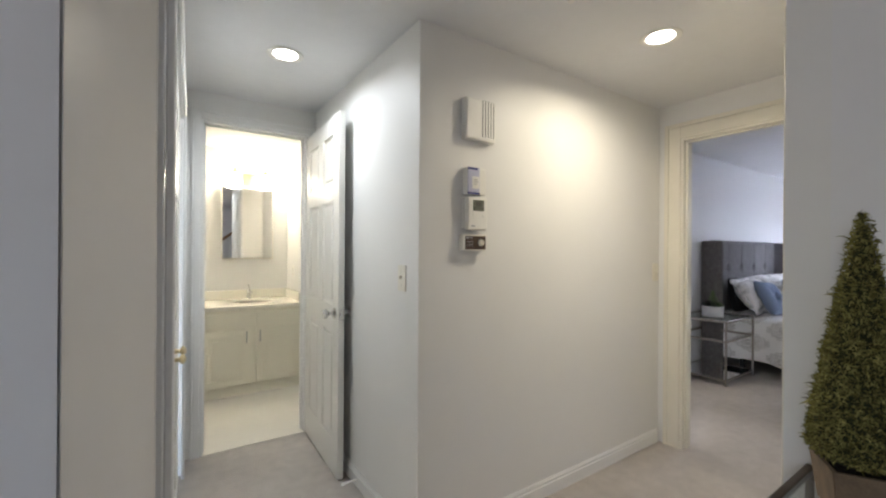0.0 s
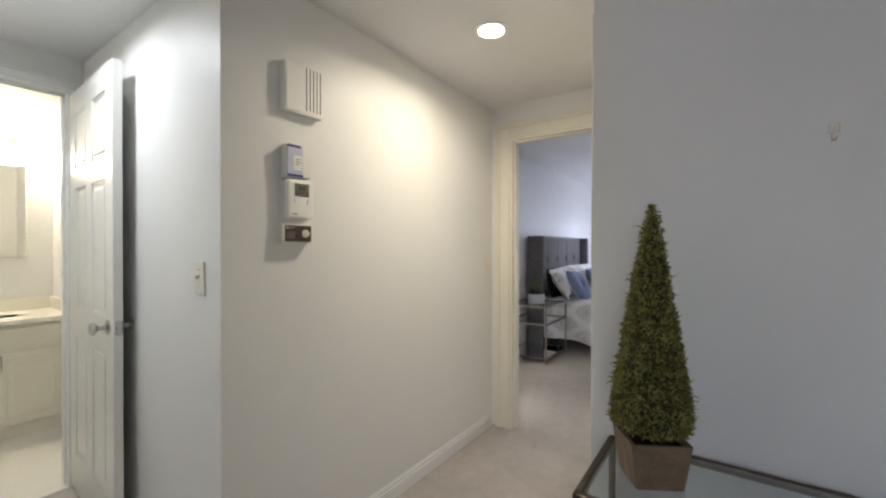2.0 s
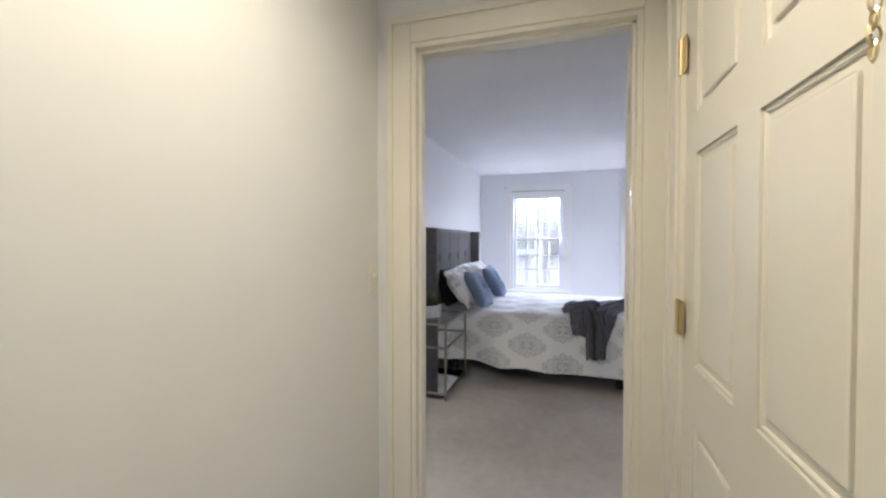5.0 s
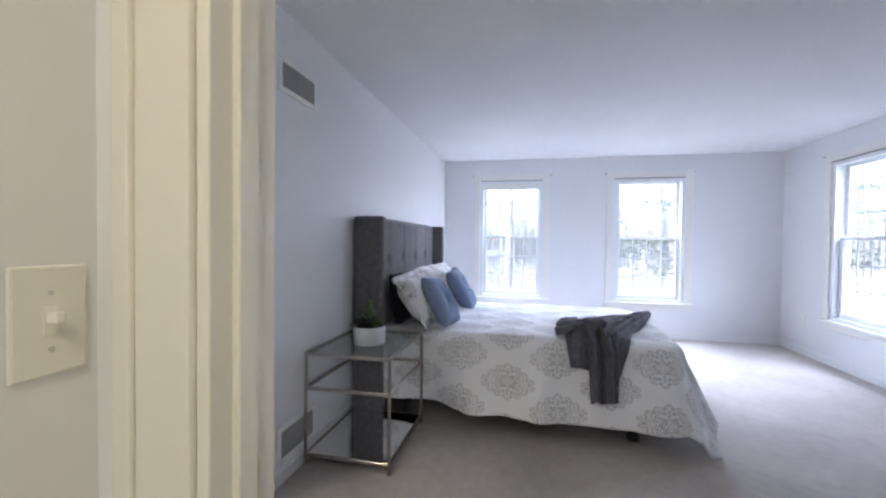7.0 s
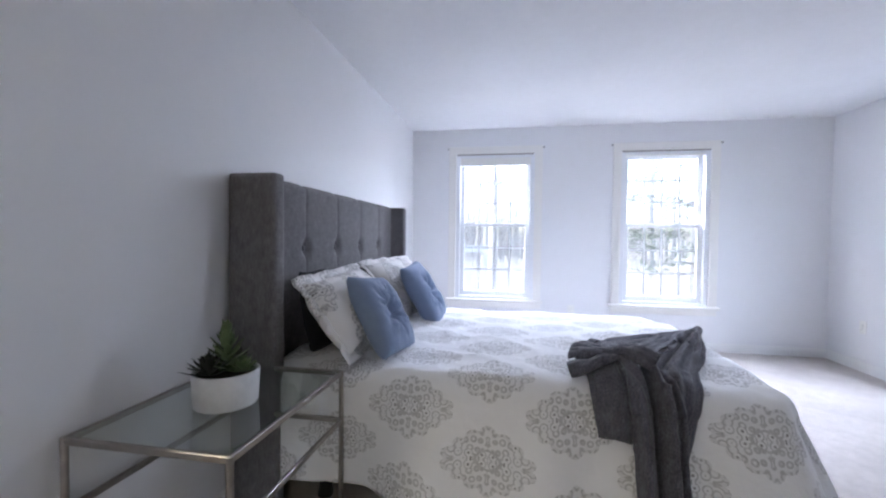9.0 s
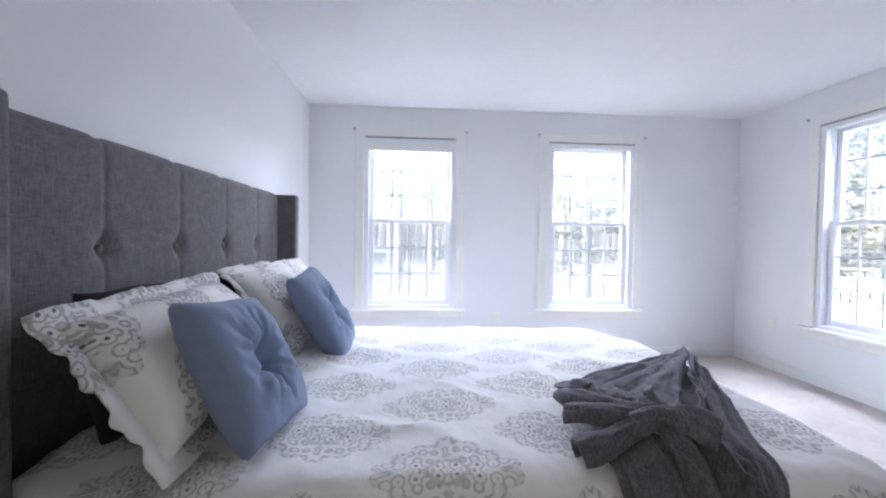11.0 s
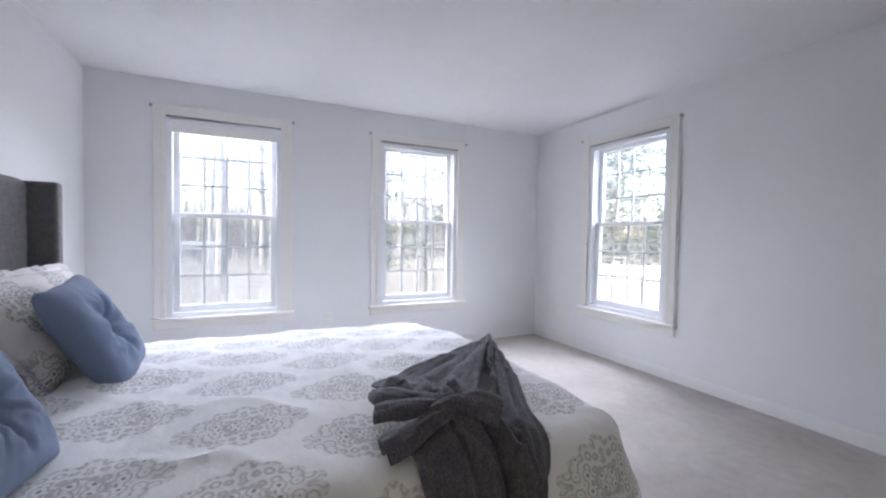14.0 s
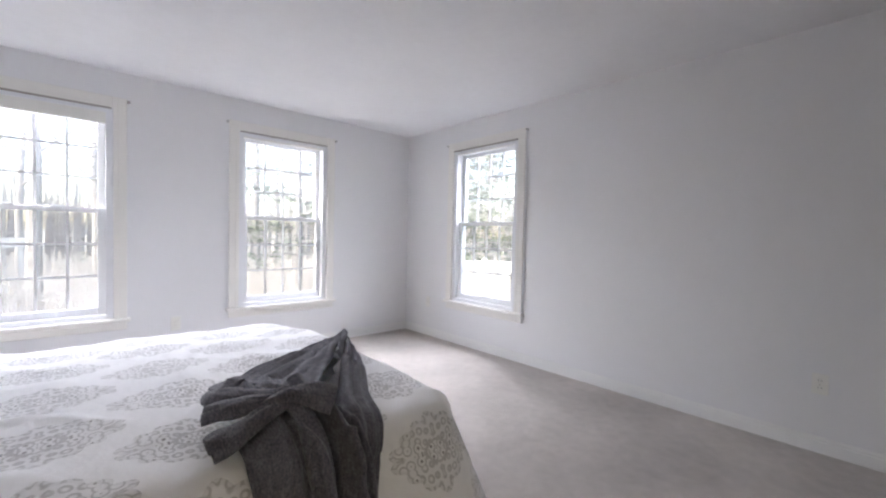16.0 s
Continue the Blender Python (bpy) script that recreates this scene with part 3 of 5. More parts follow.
def woven_mat(name, colour, rough=0.9, scale=420.0, var=0.12, depth=0.0012):
    """Plain woven upholstery with crossing threads."""
    m = mat(name, colour, rough, var=var, scale=25, spec=0.15, sheen=0.2, rvar=0)
    n, l = m.node_tree.nodes, m.node_tree.links
    p = n["Principled BSDF"]
    geo = n.new("ShaderNodeNewGeometry")
    h = None
    for stretch in ((0.12, 1, 1), (1, 1, 0.12)):
        mp = n.new("ShaderNodeMapping")
        mp.inputs["Scale"].default_value = stretch
        l.new(geo.outputs["Position"], mp.inputs["Vector"])
        t = n.new("ShaderNodeTexNoise")
        t.inputs["Scale"].default_value, t.inputs["Detail"].default_value = scale, 2
        l.new(mp.outputs[0], t.inputs["Vector"])
        if h is None:
            h = t.outputs[0]
        else:
            a = n.new("ShaderNodeMath")
            a.operation = "ADD"
            l.new(h, a.inputs[0])
            l.new(t.outputs[0], a.inputs[1])
            h = a.outputs[0]
    bp = n.new("ShaderNodeBump")
    bp.inputs["Strength"].default_value, bp.inputs["Distance"].default_value = 0.7, depth
    l.new(h, bp.inputs["Height"])
    l.new(bp.outputs[0], p.inputs["Normal"])
    mr = n.new("ShaderNodeMapRange")
    l.new(h, mr.inputs[0])
    mr.inputs[1].default_value, mr.inputs[2].default_value = 0.7, 1.3
    mr.inputs[3].default_value, mr.inputs[4].default_value = 1 - var * 1.6, 1 + var * 1.6
    mx = n.new("ShaderNodeMix")
    mx.data_type, mx.blend_type = "RGBA", "MULTIPLY"
    mx.inputs[0].default_value = 1
    l.new(p.inputs["Base Color"].links[0].from_socket, mx.inputs[6])
    l.new(mr.outputs[0], mx.inputs[7])
    l.new(mx.outputs[2], p.inputs["Base Color"])
    return m


M_DUVET = cloth_mat("medallion_cotton", (0.86, 0.86, 0.87), (0.22, 0.21, 0.205), amount=0.60)
M_SHAM = cloth_mat("sham_cotton", (0.78, 0.76, 0.74), (0.13, 0.125, 0.125), amount=0.68)
M_GREY = woven_mat("grey_linen_upholstery", (0.158, 0.149, 0.153), scale=300, var=0.17)
M_BLUE = woven_mat("dusty_blue_cotton", (0.215, 0.275, 0.405), scale=900, var=0.05, depth=0.0006)
M_THROW = woven_mat("charcoal_wool_throw", (0.110, 0.110, 0.132), scale=220, var=0.26, depth=0.0025)


def wob(x, y, z, s, a):
    return a * noise.noise(Vector((x * s, y * s, z * s)))


HX0, HX1, HF, HTOP = 6.765, 8.805, 2.555, 1.428
bed = thing("bed", ((HX0 + HX1) / 2, 1.5, 0), "king bed with tall grey tufted wing headboard and white bedding", "bed")
bo = Matrix.Translation(bed.location).inverted()


def bed_part(name, bm, material, label="", smooth=False, parent=None):
    bmesh.ops.transform(bm, matrix=bo, verts=bm.verts)
    return part(name, bm, material, parent or bed, label, smooth)


# tufted headboard panel: vertical seams with buttons
bm = bmesh.new()
seams = [7.245, 7.63, 8.015, 8.40]
tz = (1.105, 0.80)
nx, nz = 260, 60
xa, xb, za, zb = HX0 + 0.075, HX1 - 0.075, 0.28, HTOP + 0.008
grid = []
for i in range(nx + 1):
    col = []
    for j in range(nz + 1):
        x, z = xa + (xb - xa) * i / nx, za + (zb - za) * j / nz
        d = min(abs(x - s) for s in seams)
        dip = 0.0045 * math.exp(-(d / 0.009) ** 2) + 0.002 * math.exp(-(d / 0.05) ** 2)
        b = min(math.hypot(x - s, z - t) for s in seams for t in tz)
        dip += 0.030 * math.exp(-(b / 0.035) ** 2)
        edge = max(0.0, 1 - (zb - z) / 0.03)
        dip += 0.03 * edge * edge
        col.append(bm.verts.new((x, HF + dip + wob(x, 0, z, 6, 0.002), z - 0.006 * math.exp(-(d / 0.02) ** 2) * edge)))
    grid.append(col)
for i in range(nx):
    for j in range(nz):
        bm.faces.new((grid[i][j], grid[i + 1][j], grid[i + 1][j + 1], grid[i][j + 1]))
hb = bed_part("headboard", bm, M_GREY, "grey linen headboard panel with vertical tufting", 60)
bm = bmesh.new()
box(bm, xa, HF + 0.025, 0.25, xb, NY - 0.018, HTOP - 0.012, 0.012)
bed_part("headboard_back", bm, M_GREY, "", 40, hb)
for s in seams:
    for t in tz:
        bm = bmesh.new()
        bmesh.ops.create_uvsphere(bm, u_segments=12, v_segments=8, radius=0.014, matrix=Matrix.Translation((s, HF + 0.022, t)) @ Matrix.Diagonal((1, 0.55, 1, 1)))
        bed_part("button", bm, M_GREY, "", True, hb)
for x0, x1 in ((HX0, HX0 + 0.075), (HX1 - 0.075, HX1)):
    bm = bmesh.new()
    box(bm, x0, 2.435, 0.02, x1, NY - 0.018, HTOP, 0.02, 3)
    bed_part("headboard_wing", bm, M_GREY, "", 40)
# box base, mattress and feet
bm = bmesh.new()
box(bm, 6.90, 0.60, 0.16, 8.66, 2.52, 0.34, 0.015)
bed_part("bed_base", bm, M_BLACK, "black fabric bed base")
bm = bmesh.new()
box(bm, 6.90, 0.60, 0.34, 8.56, 2.53, 0.515, 0.05, 4)
bed_part("mattress", bm, M_BLACK, "dark mattress side", 40)
for x, y in ((6.86, 0.77), (8.6, 0.72), (6.95, 2.3), (8.6, 2.3), (7.8, 1.5)):
    bm = bmesh.new()
    lathe(bm, [(0.0, 0), (0.034, 0.0), (0.036, 0.01), (0.028, 0.05), (0.026, 0.165)], Matrix.Translation((x, y, 0)), 16)
    bed_part("leg", bm, M_DARK, "black plastic foot", True)

# duvet: flat metres bent over the near side, the far side and the foot
TX0, TX1, TY0, TZ = 6.88, 8.66, 0.555, 0.622
R, HANG = 0.085, 0.57


def fold(d):
    """Sideways reach and drop of cloth that has run d past an edge."""
    q = R * math.pi / 2
    if d <= 0:
        return 0.0, 0.0
    if d < q:
        return R * math.sin(d / R), R * (1 - math.cos(d / R))
    return R + (d - q) * 0.42, R + (d - q) * 0.87


def drape(u, v):
    x, y = min(max(u, TX0), TX1), max(v, TY0)
    dx, dy = u - x, v - y
    d = math.hypot(dx, dy)
    reach, drop = fold(d)
    if d > 0:
        ux, uy = dx / d, dy / d
        along = y if abs(dx) > abs(dy) else x
        hang = min(1.0, d / 0.4)
        ripple = hang * (0.018 * math.sin(along * 9.5 + 1.3) + 0.016 * math.sin(along * 17.0 + math.atan2(dy, dx) * 5))
        reach = (reach + ripple) * (1 - 0.16 * 2 * abs(dx * dy) / (d * d))
        if dx < 0:
            k = min(1.0, max(0.0, (v - 1.75) / 0.35))
            k = k * k * (3 - 2 * k)
            reach = reach * (1 - k) + min(reach, 0.075) * k
        x, y = x + ux * reach, y + uy * reach
    dome = 0.022 * math.sin(math.pi * min(max((u - TX0) / (TX1 - TX0), 0), 1)) ** 0.6
    z = TZ + dome - drop + wob(u, v, 0, 3.0, 0.012) + 0.010 * (1 - abs(2 * noise.noise(Vector((u * 3.1 + 4, v * 4.3, 1.7))))) ** 4 * min(1, max(0, (u - 6.8) * 5)) + 0.006 * (1 - abs(2 * noise.noise(Vector((u * 7.0, v * 6.1, 7.7))))) ** 5 + wob(u, v, 3, 9.0, 0.006) * (0.5 + 0.5 * min(1, abs(wob(u, v, 8, 2, 2))))
    z -= 0.065 * min(1, max(0, (u - 7.8) / 0.86)) ** 1.5
    if v > 2.05:
        z -= 0.02 * min(1, (v - 2.05) / 0.3)
    return Vector((x, y, max(z, 0.035 + 0.01 * math.sin(u * 20))))


bm = bmesh.new()
uvl = bm.loops.layers.uv.new("UVMap")
us = [TX0 - HANG + (TX1 - TX0 + 2 * HANG) * i / 150 for i in range(151)]
vs = [TY0 - HANG + (2.50 - TY0 + HANG) * j / 130 for j in range(131)]
vv = [[bm.verts.new(drape(u, v)) for v in vs] for u in us]
for i in range(150):
    for j in range(130):
        f = bm.faces.new((vv[i][j], vv[i + 1][j], vv[i + 1][j + 1], vv[i][j + 1]))
        for lp, (a, b) in zip(f.loops, ((i, j), (i + 1, j), (i + 1, j + 1), (i, j + 1))):
            lp[uvl].uv = (us[a] - 7.208 + 0.1675, vs[b] - 1.56 + 0.31)
duvet = solo("duvet", bm, M_DUVET, "white cotton duvet printed with grey medallions, draped over the bed", "duvet", smooth=True)
sm = duvet.modifiers.new("thickness", "SOLIDIFY")
sm.thickness, sm.offset = 0.016, -1


# ---- pillows ----
def pillow(name, w, h, t, m, material, label, category, group="", tuft=0.0, flange=0.0, puff=0.42, seed=0):
    """A stuffed cushion: w wide, h high, t thick, centred, seams round the edge."""
    bm = bmesh.new()
    uvl = bm.loops.layers.uv.new("UVMap")
    n = 56
    sheets = []
    for side in (1, -1):
        g = []
        for i in range(n + 1):
            row = []
            for j in range(n + 1):
                a, b = 2 * i / n - 1, 2 * j / n - 1
                edge = max(0.0, (1 - abs(a) ** 2.6)) * max(0.0, (1 - abs(b) ** 2.6))
                y = t / 2 * edge ** puff
                pin = 1 - 0.07 * (1 - (a * b) ** 2) * (abs(a) ** 3 + abs(b) ** 3) * 0.8
                x, z = a * w / 2 * pin, b * h / 2 * pin
                r = math.hypot(a, b)
                if tuft and side > 0:
                    ang = math.atan2(b, a)
                    y -= tuft * math.exp(-(r / 0.24) ** 2) + tuft * 0.30 * math.exp(-((r - 0.40) / 0.28) ** 2) * (abs(math.cos(ang * 2.5 + 0.4)) ** 14 + 0.5 * abs(math.cos(ang * 4.5 + seed)) ** 20)
                y += edge * (wob(a + seed, b, side, 2.6, 0.016) + wob(a + seed, b, side, 6, 0.007))
                row.append(bm.verts.new((x, side * -y, z + wob(a + seed, b, 5, 1.5, 0.012))))
            g.append(row)
        sheets.append(g)
        for i in range(n):
            for j in range(n):
                q = ((i, j), (i + 1, j), (i + 1, j + 1), (i, j + 1))
                f = bm.faces.new([g[p][r_] for p, r_ in q])
                for lp, (p, r_) in zip(f.loops, q):
                    lp[uvl].uv = ((p / n - 0.5) * w + seed * 0.21, (r_ / n - 0.5) * h + seed * 0.13)
    bmesh.ops.remove_doubles(bm, verts=bm.verts, dist=0.0005)
    ob = thing(name, m.translation, label, category, group)
    ob.matrix_world = m
    part("cover", bm, material, ob, "", 60)
    if flange:
        bm = bmesh.new()
        uvl = bm.loops.layers.uv.new("UVMap")
        ring = [(2 * k / n - 1, -1) for k in range(n)] + [(1, 2 * k / n - 1) for k in range(n)] + [(1 - 2 * k / n, 1) for k in range(n)] + [(-1, 1 - 2 * k / n) for k in range(n)]
        rows = []
        for k, (a, b) in enumerate(ring):
            pin = 1 - 0.07 * (1 - (a * b) ** 2) * (abs(a) ** 3 + abs(b) ** 3) * 0.8
            c = Vector((a * w / 2 * pin, 0, b * h / 2 * pin + wob(a + seed, b, 5, 1.5, 0.012)))
            out = Vector((a ** 7, 0, b ** 7)).normalized() * flange
            rows.append([bm.verts.new(c - out * 0.25), bm.verts.new(c + out * 0.5 + Vector((0, 0.004 * math.sin(k * 0.37 + seed), 0))), bm.verts.new(c + out + Vector((0, 0.009 * math.sin(k * 0.37 + seed) + 0.005 * math.sin(k * 0.9), 0)))])
        for k in range(len(rows)):
            p, q = rows[k], rows[(k + 1) % len(rows)]
            for j in range(2):
                f = bm.faces.new((p[j], p[j + 1], q[j + 1], q[j]))
                for lp in f.loops:
                    lp[uvl].uv = (lp.vert.co.x + seed * 0.21, lp.vert.co.z + seed * 0.13)
        fl = part("flange", bm, material, ob, "flat stitched flange", 60)
        sd = fl.modifiers.new("thickness", "SOLIDIFY")
        sd.thickness, sd.offset = 0.005, 0
    if tuft:
        bm = bmesh.new()
        bmesh.ops.create_uvsphere(bm, u_segments=14, v_segments=8, radius=0.013, matrix=Matrix.Translation((0, -(t / 2 - tuft) - 0.004, 0)) @ Matrix.Diagonal((1, 0.5, 1, 1)))
        part("button", bm, material, ob, "covered button", True)
    return ob


pillow("pillow_sham", 0.77, 0.36, 0.20, pose(7.205, 2.275, 0.825, -36, 0, 4), M_SHAM, "white sham pillow with grey medallions leaning on the headboard", "pillow", "sham pillows", flange=0.045, seed=1)
pillow("pillow_sham", 0.86, 0.45, 0.19, pose(8.13, 2.25, 0.815, -40, 0, -3), M_SHAM, "white sham pillow with grey medallions leaning on the headboard", "pillow", "sham pillows", flange=0.045, seed=2)
pillow("cushion", 0.38, 0.39, 0.15, pose(7.10, 2.085, 0.80, -30, 6, -4), M_BLUE, "dusty blue square cushion with a buttoned centre", "cushion", "blue cushions", tuft=0.068, puff=0.34, seed=3)
pillow("cushion", 0.41, 0.43, 0.15, pose(7.89, 2.06, 0.80, -30, -3, 2), M_BLUE, "dusty blue square cushion with a buttoned centre", "cushion", "blue cushions", tuft=0.068, puff=0.34, seed=4)
# Black pillow shapes fill the dark gaps between shams and headboard.
pillow("dark_filler", 0.62, 0.40, 0.15, pose(7.33, 2.44, 0.80, -10, 0, 0), M_BLACK, "black pillow shape filling the dark gap behind the white sham", "pillow", "black pillows", seed=5)
pillow("dark_filler", 0.78, 0.40, 0.15, pose(8.12, 2.44, 0.80, -10, 0, 0), M_BLACK, "black pillow shape filling the dark gap behind the white sham", "pillow", "black pillows", seed=6)


# ---- throw over the near corner of the bed ----
def along(pts, s):
    """The point at s (0 to 1) of a smooth line through pts."""
    k = min(max(s, 0.0), 0.9999) * (len(pts) - 1)
    i, f = int(k), k - int(k)
    p = [Vector(pts[min(max(j, 0), len(pts) - 1)]) for j in (i - 1, i, i + 1, i + 2)]
    return 0.5 * (2 * p[1] + (p[2] - p[0]) * f + (2 * p[0] - 5 * p[1] + 4 * p[2] - p[3]) * f * f + (3 * p[1] - p[0] - 3 * p[2] + p[3]) * f ** 3)


def over_bed(x, y, lift):
    """A place on the bedding at flat metres x, y, raised off the cloth."""
    p = drape(x, y)
    q, r = drape(x - 0.02, y), drape(x, y + 0.02)
    n = (r - p).cross(q - p).normalized()
    if n.z < 0 and p.z > 0.6:
        n = -n
    if p.z < 0.6 and n.x > 0:
        n = -n
    return p + n * lift


throw = thing("throw_blanket", (7.1, 0.978, 0.64), "crumpled charcoal wool throw hanging over the bed's edge", "blanket")


def throw_part(name, bm):
    bmesh.ops.transform(bm, matrix=Matrix.Translation((-7.1, -1.0, -0.64)), verts=bm.verts)
    ob = part(name, bm, M_THROW, throw, "", 75)
    sm = ob.modifiers.new("thickness", "SOLIDIFY")
    sm.thickness, sm.offset = 0.007, 0


def ribbon(left, right, prof, ni, nj):
    """A sheet of the throw between two lines of (x, y, lift) in flat metres; prof(s, t) adds lift."""
    bm = bmesh.new()
    g = []
    for i in range(ni + 1):
        s = i / ni
        a, b = along(left, s), along(right, s)
        row = []
        for j in range(nj + 1):
            t = j / nj
            c = a.lerp(b, t)
            row.append(bm.verts.new(over_bed(c.x, c.y, max(0.008, c.z + prof(s, t) + wob(c.x, c.y, t, 9, 0.010) + wob(c.x, c.y, t, 24, 0.003)))))
        g.append(row)
    for i in range(ni):
        for j in range(nj):
            bm.faces.new((g[i][j], g[i + 1][j], g[i + 1][j + 1], g[i][j + 1]))
    throw_part("sheet", bm)


def curl(pts, sizes, ni=26, nj=24):
    """A lip of cloth curled over along a line of (x, y, z), open low at the front; sizes: (half width, half height) along it."""
    bm = bmesh.new()
    g = []
    for i in range(ni + 1):
        s = i / ni
        c, d = along(pts, s), (along(pts, min(1, s + 0.02)) - along(pts, max(0, s - 0.02))).normalized()
        u = d.cross(Vector((0, 0, 1))).normalized()
        w = u.cross(d)
        hw, hh, _ = along([(a, b, 0) for a, b in sizes], s)
        row = []
        for j in range(nj + 1):
            a = -0.15 + 4.1 * j / nj
            q = 1.15 - 0.30 * j / nj + 0.10 * math.sin(s * 9 + pts[0][0] * 40)
            row.append(bm.verts.new(c + u * math.cos(a) * hw * q + w * math.sin(a) * hh * q + Vector((0, 0, wob(c.x, c.y, math.sin(a), 16, 0.010)))))
        g.append(row)
    for i in range(ni):
        for j in range(nj):
            bm.faces.new((g[i][j], g[i + 1][j], g[i + 1][j + 1], g[i][j + 1]))
    throw_part("fold", bm)


def ridge(t, at, width):
    return math.exp(-((t - at) / width) ** 2)


# main sheet fanning from the far tip to the gathered front, its free edge wavy
ribbon([(7.63, 0.545, 0.02), (7.50, 0.80, 0.022), (7.40, 1.02, 0.02), (7.33, 1.18, 0.018), (7.22, 1.145, 0.045), (7.15, 1.165, 0.03), (7.10, 1.10, 0.05)],
       [(7.61, 0.53, 0.05), (7.40, 0.67, 0.06), (7.25, 0.78, 0.055), (7.14, 0.85, 0.06), (7.06, 0.91, 0.06), (7.00, 0.95, 0.06), (6.95, 0.98, 0.06)],
       lambda s, t: s * (0.030 * ridge(t, 0.80 - 0.15 * s, 0.06) + 0.022 * ridge(t, 0.42 - 0.1 * s, 0.08) + 0.018 * ridge(t, 0.18, 0.05)) - 0.012 * ridge(t, 0.62, 0.05) * s + 0.009 * s * (1 - abs(math.sin(t * 11 + 2.2 * s))) ** 4 + 0.006 * math.sin(t * 21 + s * 7), 64, 56)
# outer band along the foot side, creased off the main sheet, running down over the near edge
ribbon([(7.62, 0.53, 0.06), (7.36, 0.69, 0.085), (7.12, 0.84, 0.085), (6.92, 0.96, 0.075), (6.80, 1.00, 0.05), (6.66, 1.00, 0.03), (6.50, 0.985, 0.02)],
       [(7.66, 0.50, 0.012), (7.44, 0.57, 0.014), (7.18, 0.67, 0.014), (6.95, 0.79, 0.014), (6.82, 0.83, 0.014), (6.68, 0.88, 0.014), (6.50, 0.945, 0.014)],
       lambda s, t: 0.030 * ridge(t, 0.45, 0.10) * (0.4 + 0.6 * s) - 0.030 * ridge(t, 0.20, 0.05) * s + 0.014 * ridge(t, 0.75, 0.07) + 0.004 * math.sin(t * 19 + s * 3), 70, 40)
# hanging panel with two deep pleats
ribbon([(6.91, 1.10, 0.02), (6.86, 1.10, 0.03), (6.76, 1.085, 0.035), (6.60, 1.08, 0.028), (6.44, 1.075, 0.022)],
       [(6.93, 0.96, 0.03), (6.87, 0.94, 0.04), (6.76, 0.91, 0.035), (6.60, 0.92, 0.03), (6.46, 0.935, 0.025)],
       lambda s, t: min(1, 0.3 + 2 * s) * (0.060 * ridge(t, 0.22, 0.12) + 0.070 * ridge(t, 0.68, 0.11) - 0.02 * ridge(t, 0.44, 0.05) + 0.03 * ridge(t, 0.95, 0.06)), 48, 60)
# short flap hanging beside it
ribbon([(6.96, 1.20, 0.03), (6.88, 1.22, 0.03), (6.80, 1.215, 0.03), (6.66, 1.195, 0.022)],
       [(6.96, 1.07, 0.06), (6.88, 1.07, 0.06), (6.79, 1.07, 0.05), (6.64, 1.085, 0.035)],
       lambda s, t: 0.026 * ridge(t, 0.55, 0.22) + 0.006 * math.sin(t * 11), 26, 30)
# curled lips gathered at the front
curl([(7.19, 1.195, 0.672), (7.10, 1.185, 0.685), (7.00, 1.11, 0.705), (6.94, 1.03, 0.720)], [(0.034, 0.022), (0.040, 0.030), (0.032, 0.026), (0.014, 0.014)])
curl([(7.04, 1.245, 0.672), (7.00, 1.185, 0.690), (6.94, 1.11, 0.712), (6.90, 1.05, 0.722)], [(0.038, 0.030), (0.036, 0.026), (0.026, 0.022), (0.012, 0.014)])
curl([(6.89, 1.275, 0.650), (6.89, 1.22, 0.668), (6.89, 1.15, 0.702), (6.89, 1.08, 0.722)], [(0.042, 0.034), (0.040, 0.027), (0.028, 0.022), (0.012, 0.014)])
curl([(6.92, 1.13, 0.715), (6.90, 1.08, 0.735), (6.865, 1.03, 0.732), (6.84, 0.985, 0.712)], [(0.018, 0.016), (0.030, 0.024), (0.040, 0.034), (0.044, 0.038)])
curl([(6.93, 1.09, 0.700), (6.87, 1.07, 0.715), (6.80, 1.055, 0.66), (6.74, 1.05, 0.56)], [(0.016, 0.014), (0.022, 0.020), (0.026, 0.022), (0.028, 0.020)])

# ---- nightstand ----
NX0, NX1, NY0, NY1, NZ = 6.125, 6.775, 2.150, 2.640, 0.632
ns = thing("nightstand", ((NX0 + NX1) / 2, (NY0 + NY1) / 2, 0), "open pewter metal nightstand with glass top and mirrored bottom shelf", "nightstand")
no = Matrix.Translation(ns.location).inverted()


def ns_part(name, bm, material, label="", smooth=False, parent=None):
    bmesh.ops.transform(bm, matrix=no, verts=bm.verts)
    return part(name, bm, material, parent or ns, label, smooth)


for x in (NX0, NX1):
    for y in (NY0, NY1):
        bm = bmesh.new()
        cyl(bm, (x, y, 0.012), (x, y, NZ - 0.004), 0.0095)
        cyl(bm, (x, y, 0.0), (x, y, 0.014), 0.007, 0.012)
        ns_part("leg", bm, M_STEEL, "", True)
for z in (0.055, 0.43, NZ - 0.012):
    for a, b in (((NX0, NY0), (NX1, NY0)), ((NX0, NY1), (NX1, NY1)), ((NX0, NY0), (NX0, NY1)), ((NX1, NY0), (NX1, NY1))):
        bm = bmesh.new()
        box(bm, min(a[0], b[0]) - 0.007, min(a[1], b[1]) - 0.007, z - 0.010, max(a[0], b[0]) + 0.007, max(a[1], b[1]) + 0.007, z + 0.010, 0.003, 1)
        ns_part("rail", bm, M_STEEL)
bm = bmesh.new()
box(bm, NX0 + 0.008, NY0 + 0.008, NZ - 0.012, NX1 - 0.008, NY1 - 0.008, NZ - 0.004)
ns_part("glass_top", bm, M_GLASS, "clear glass top")
bm = bmesh.new()
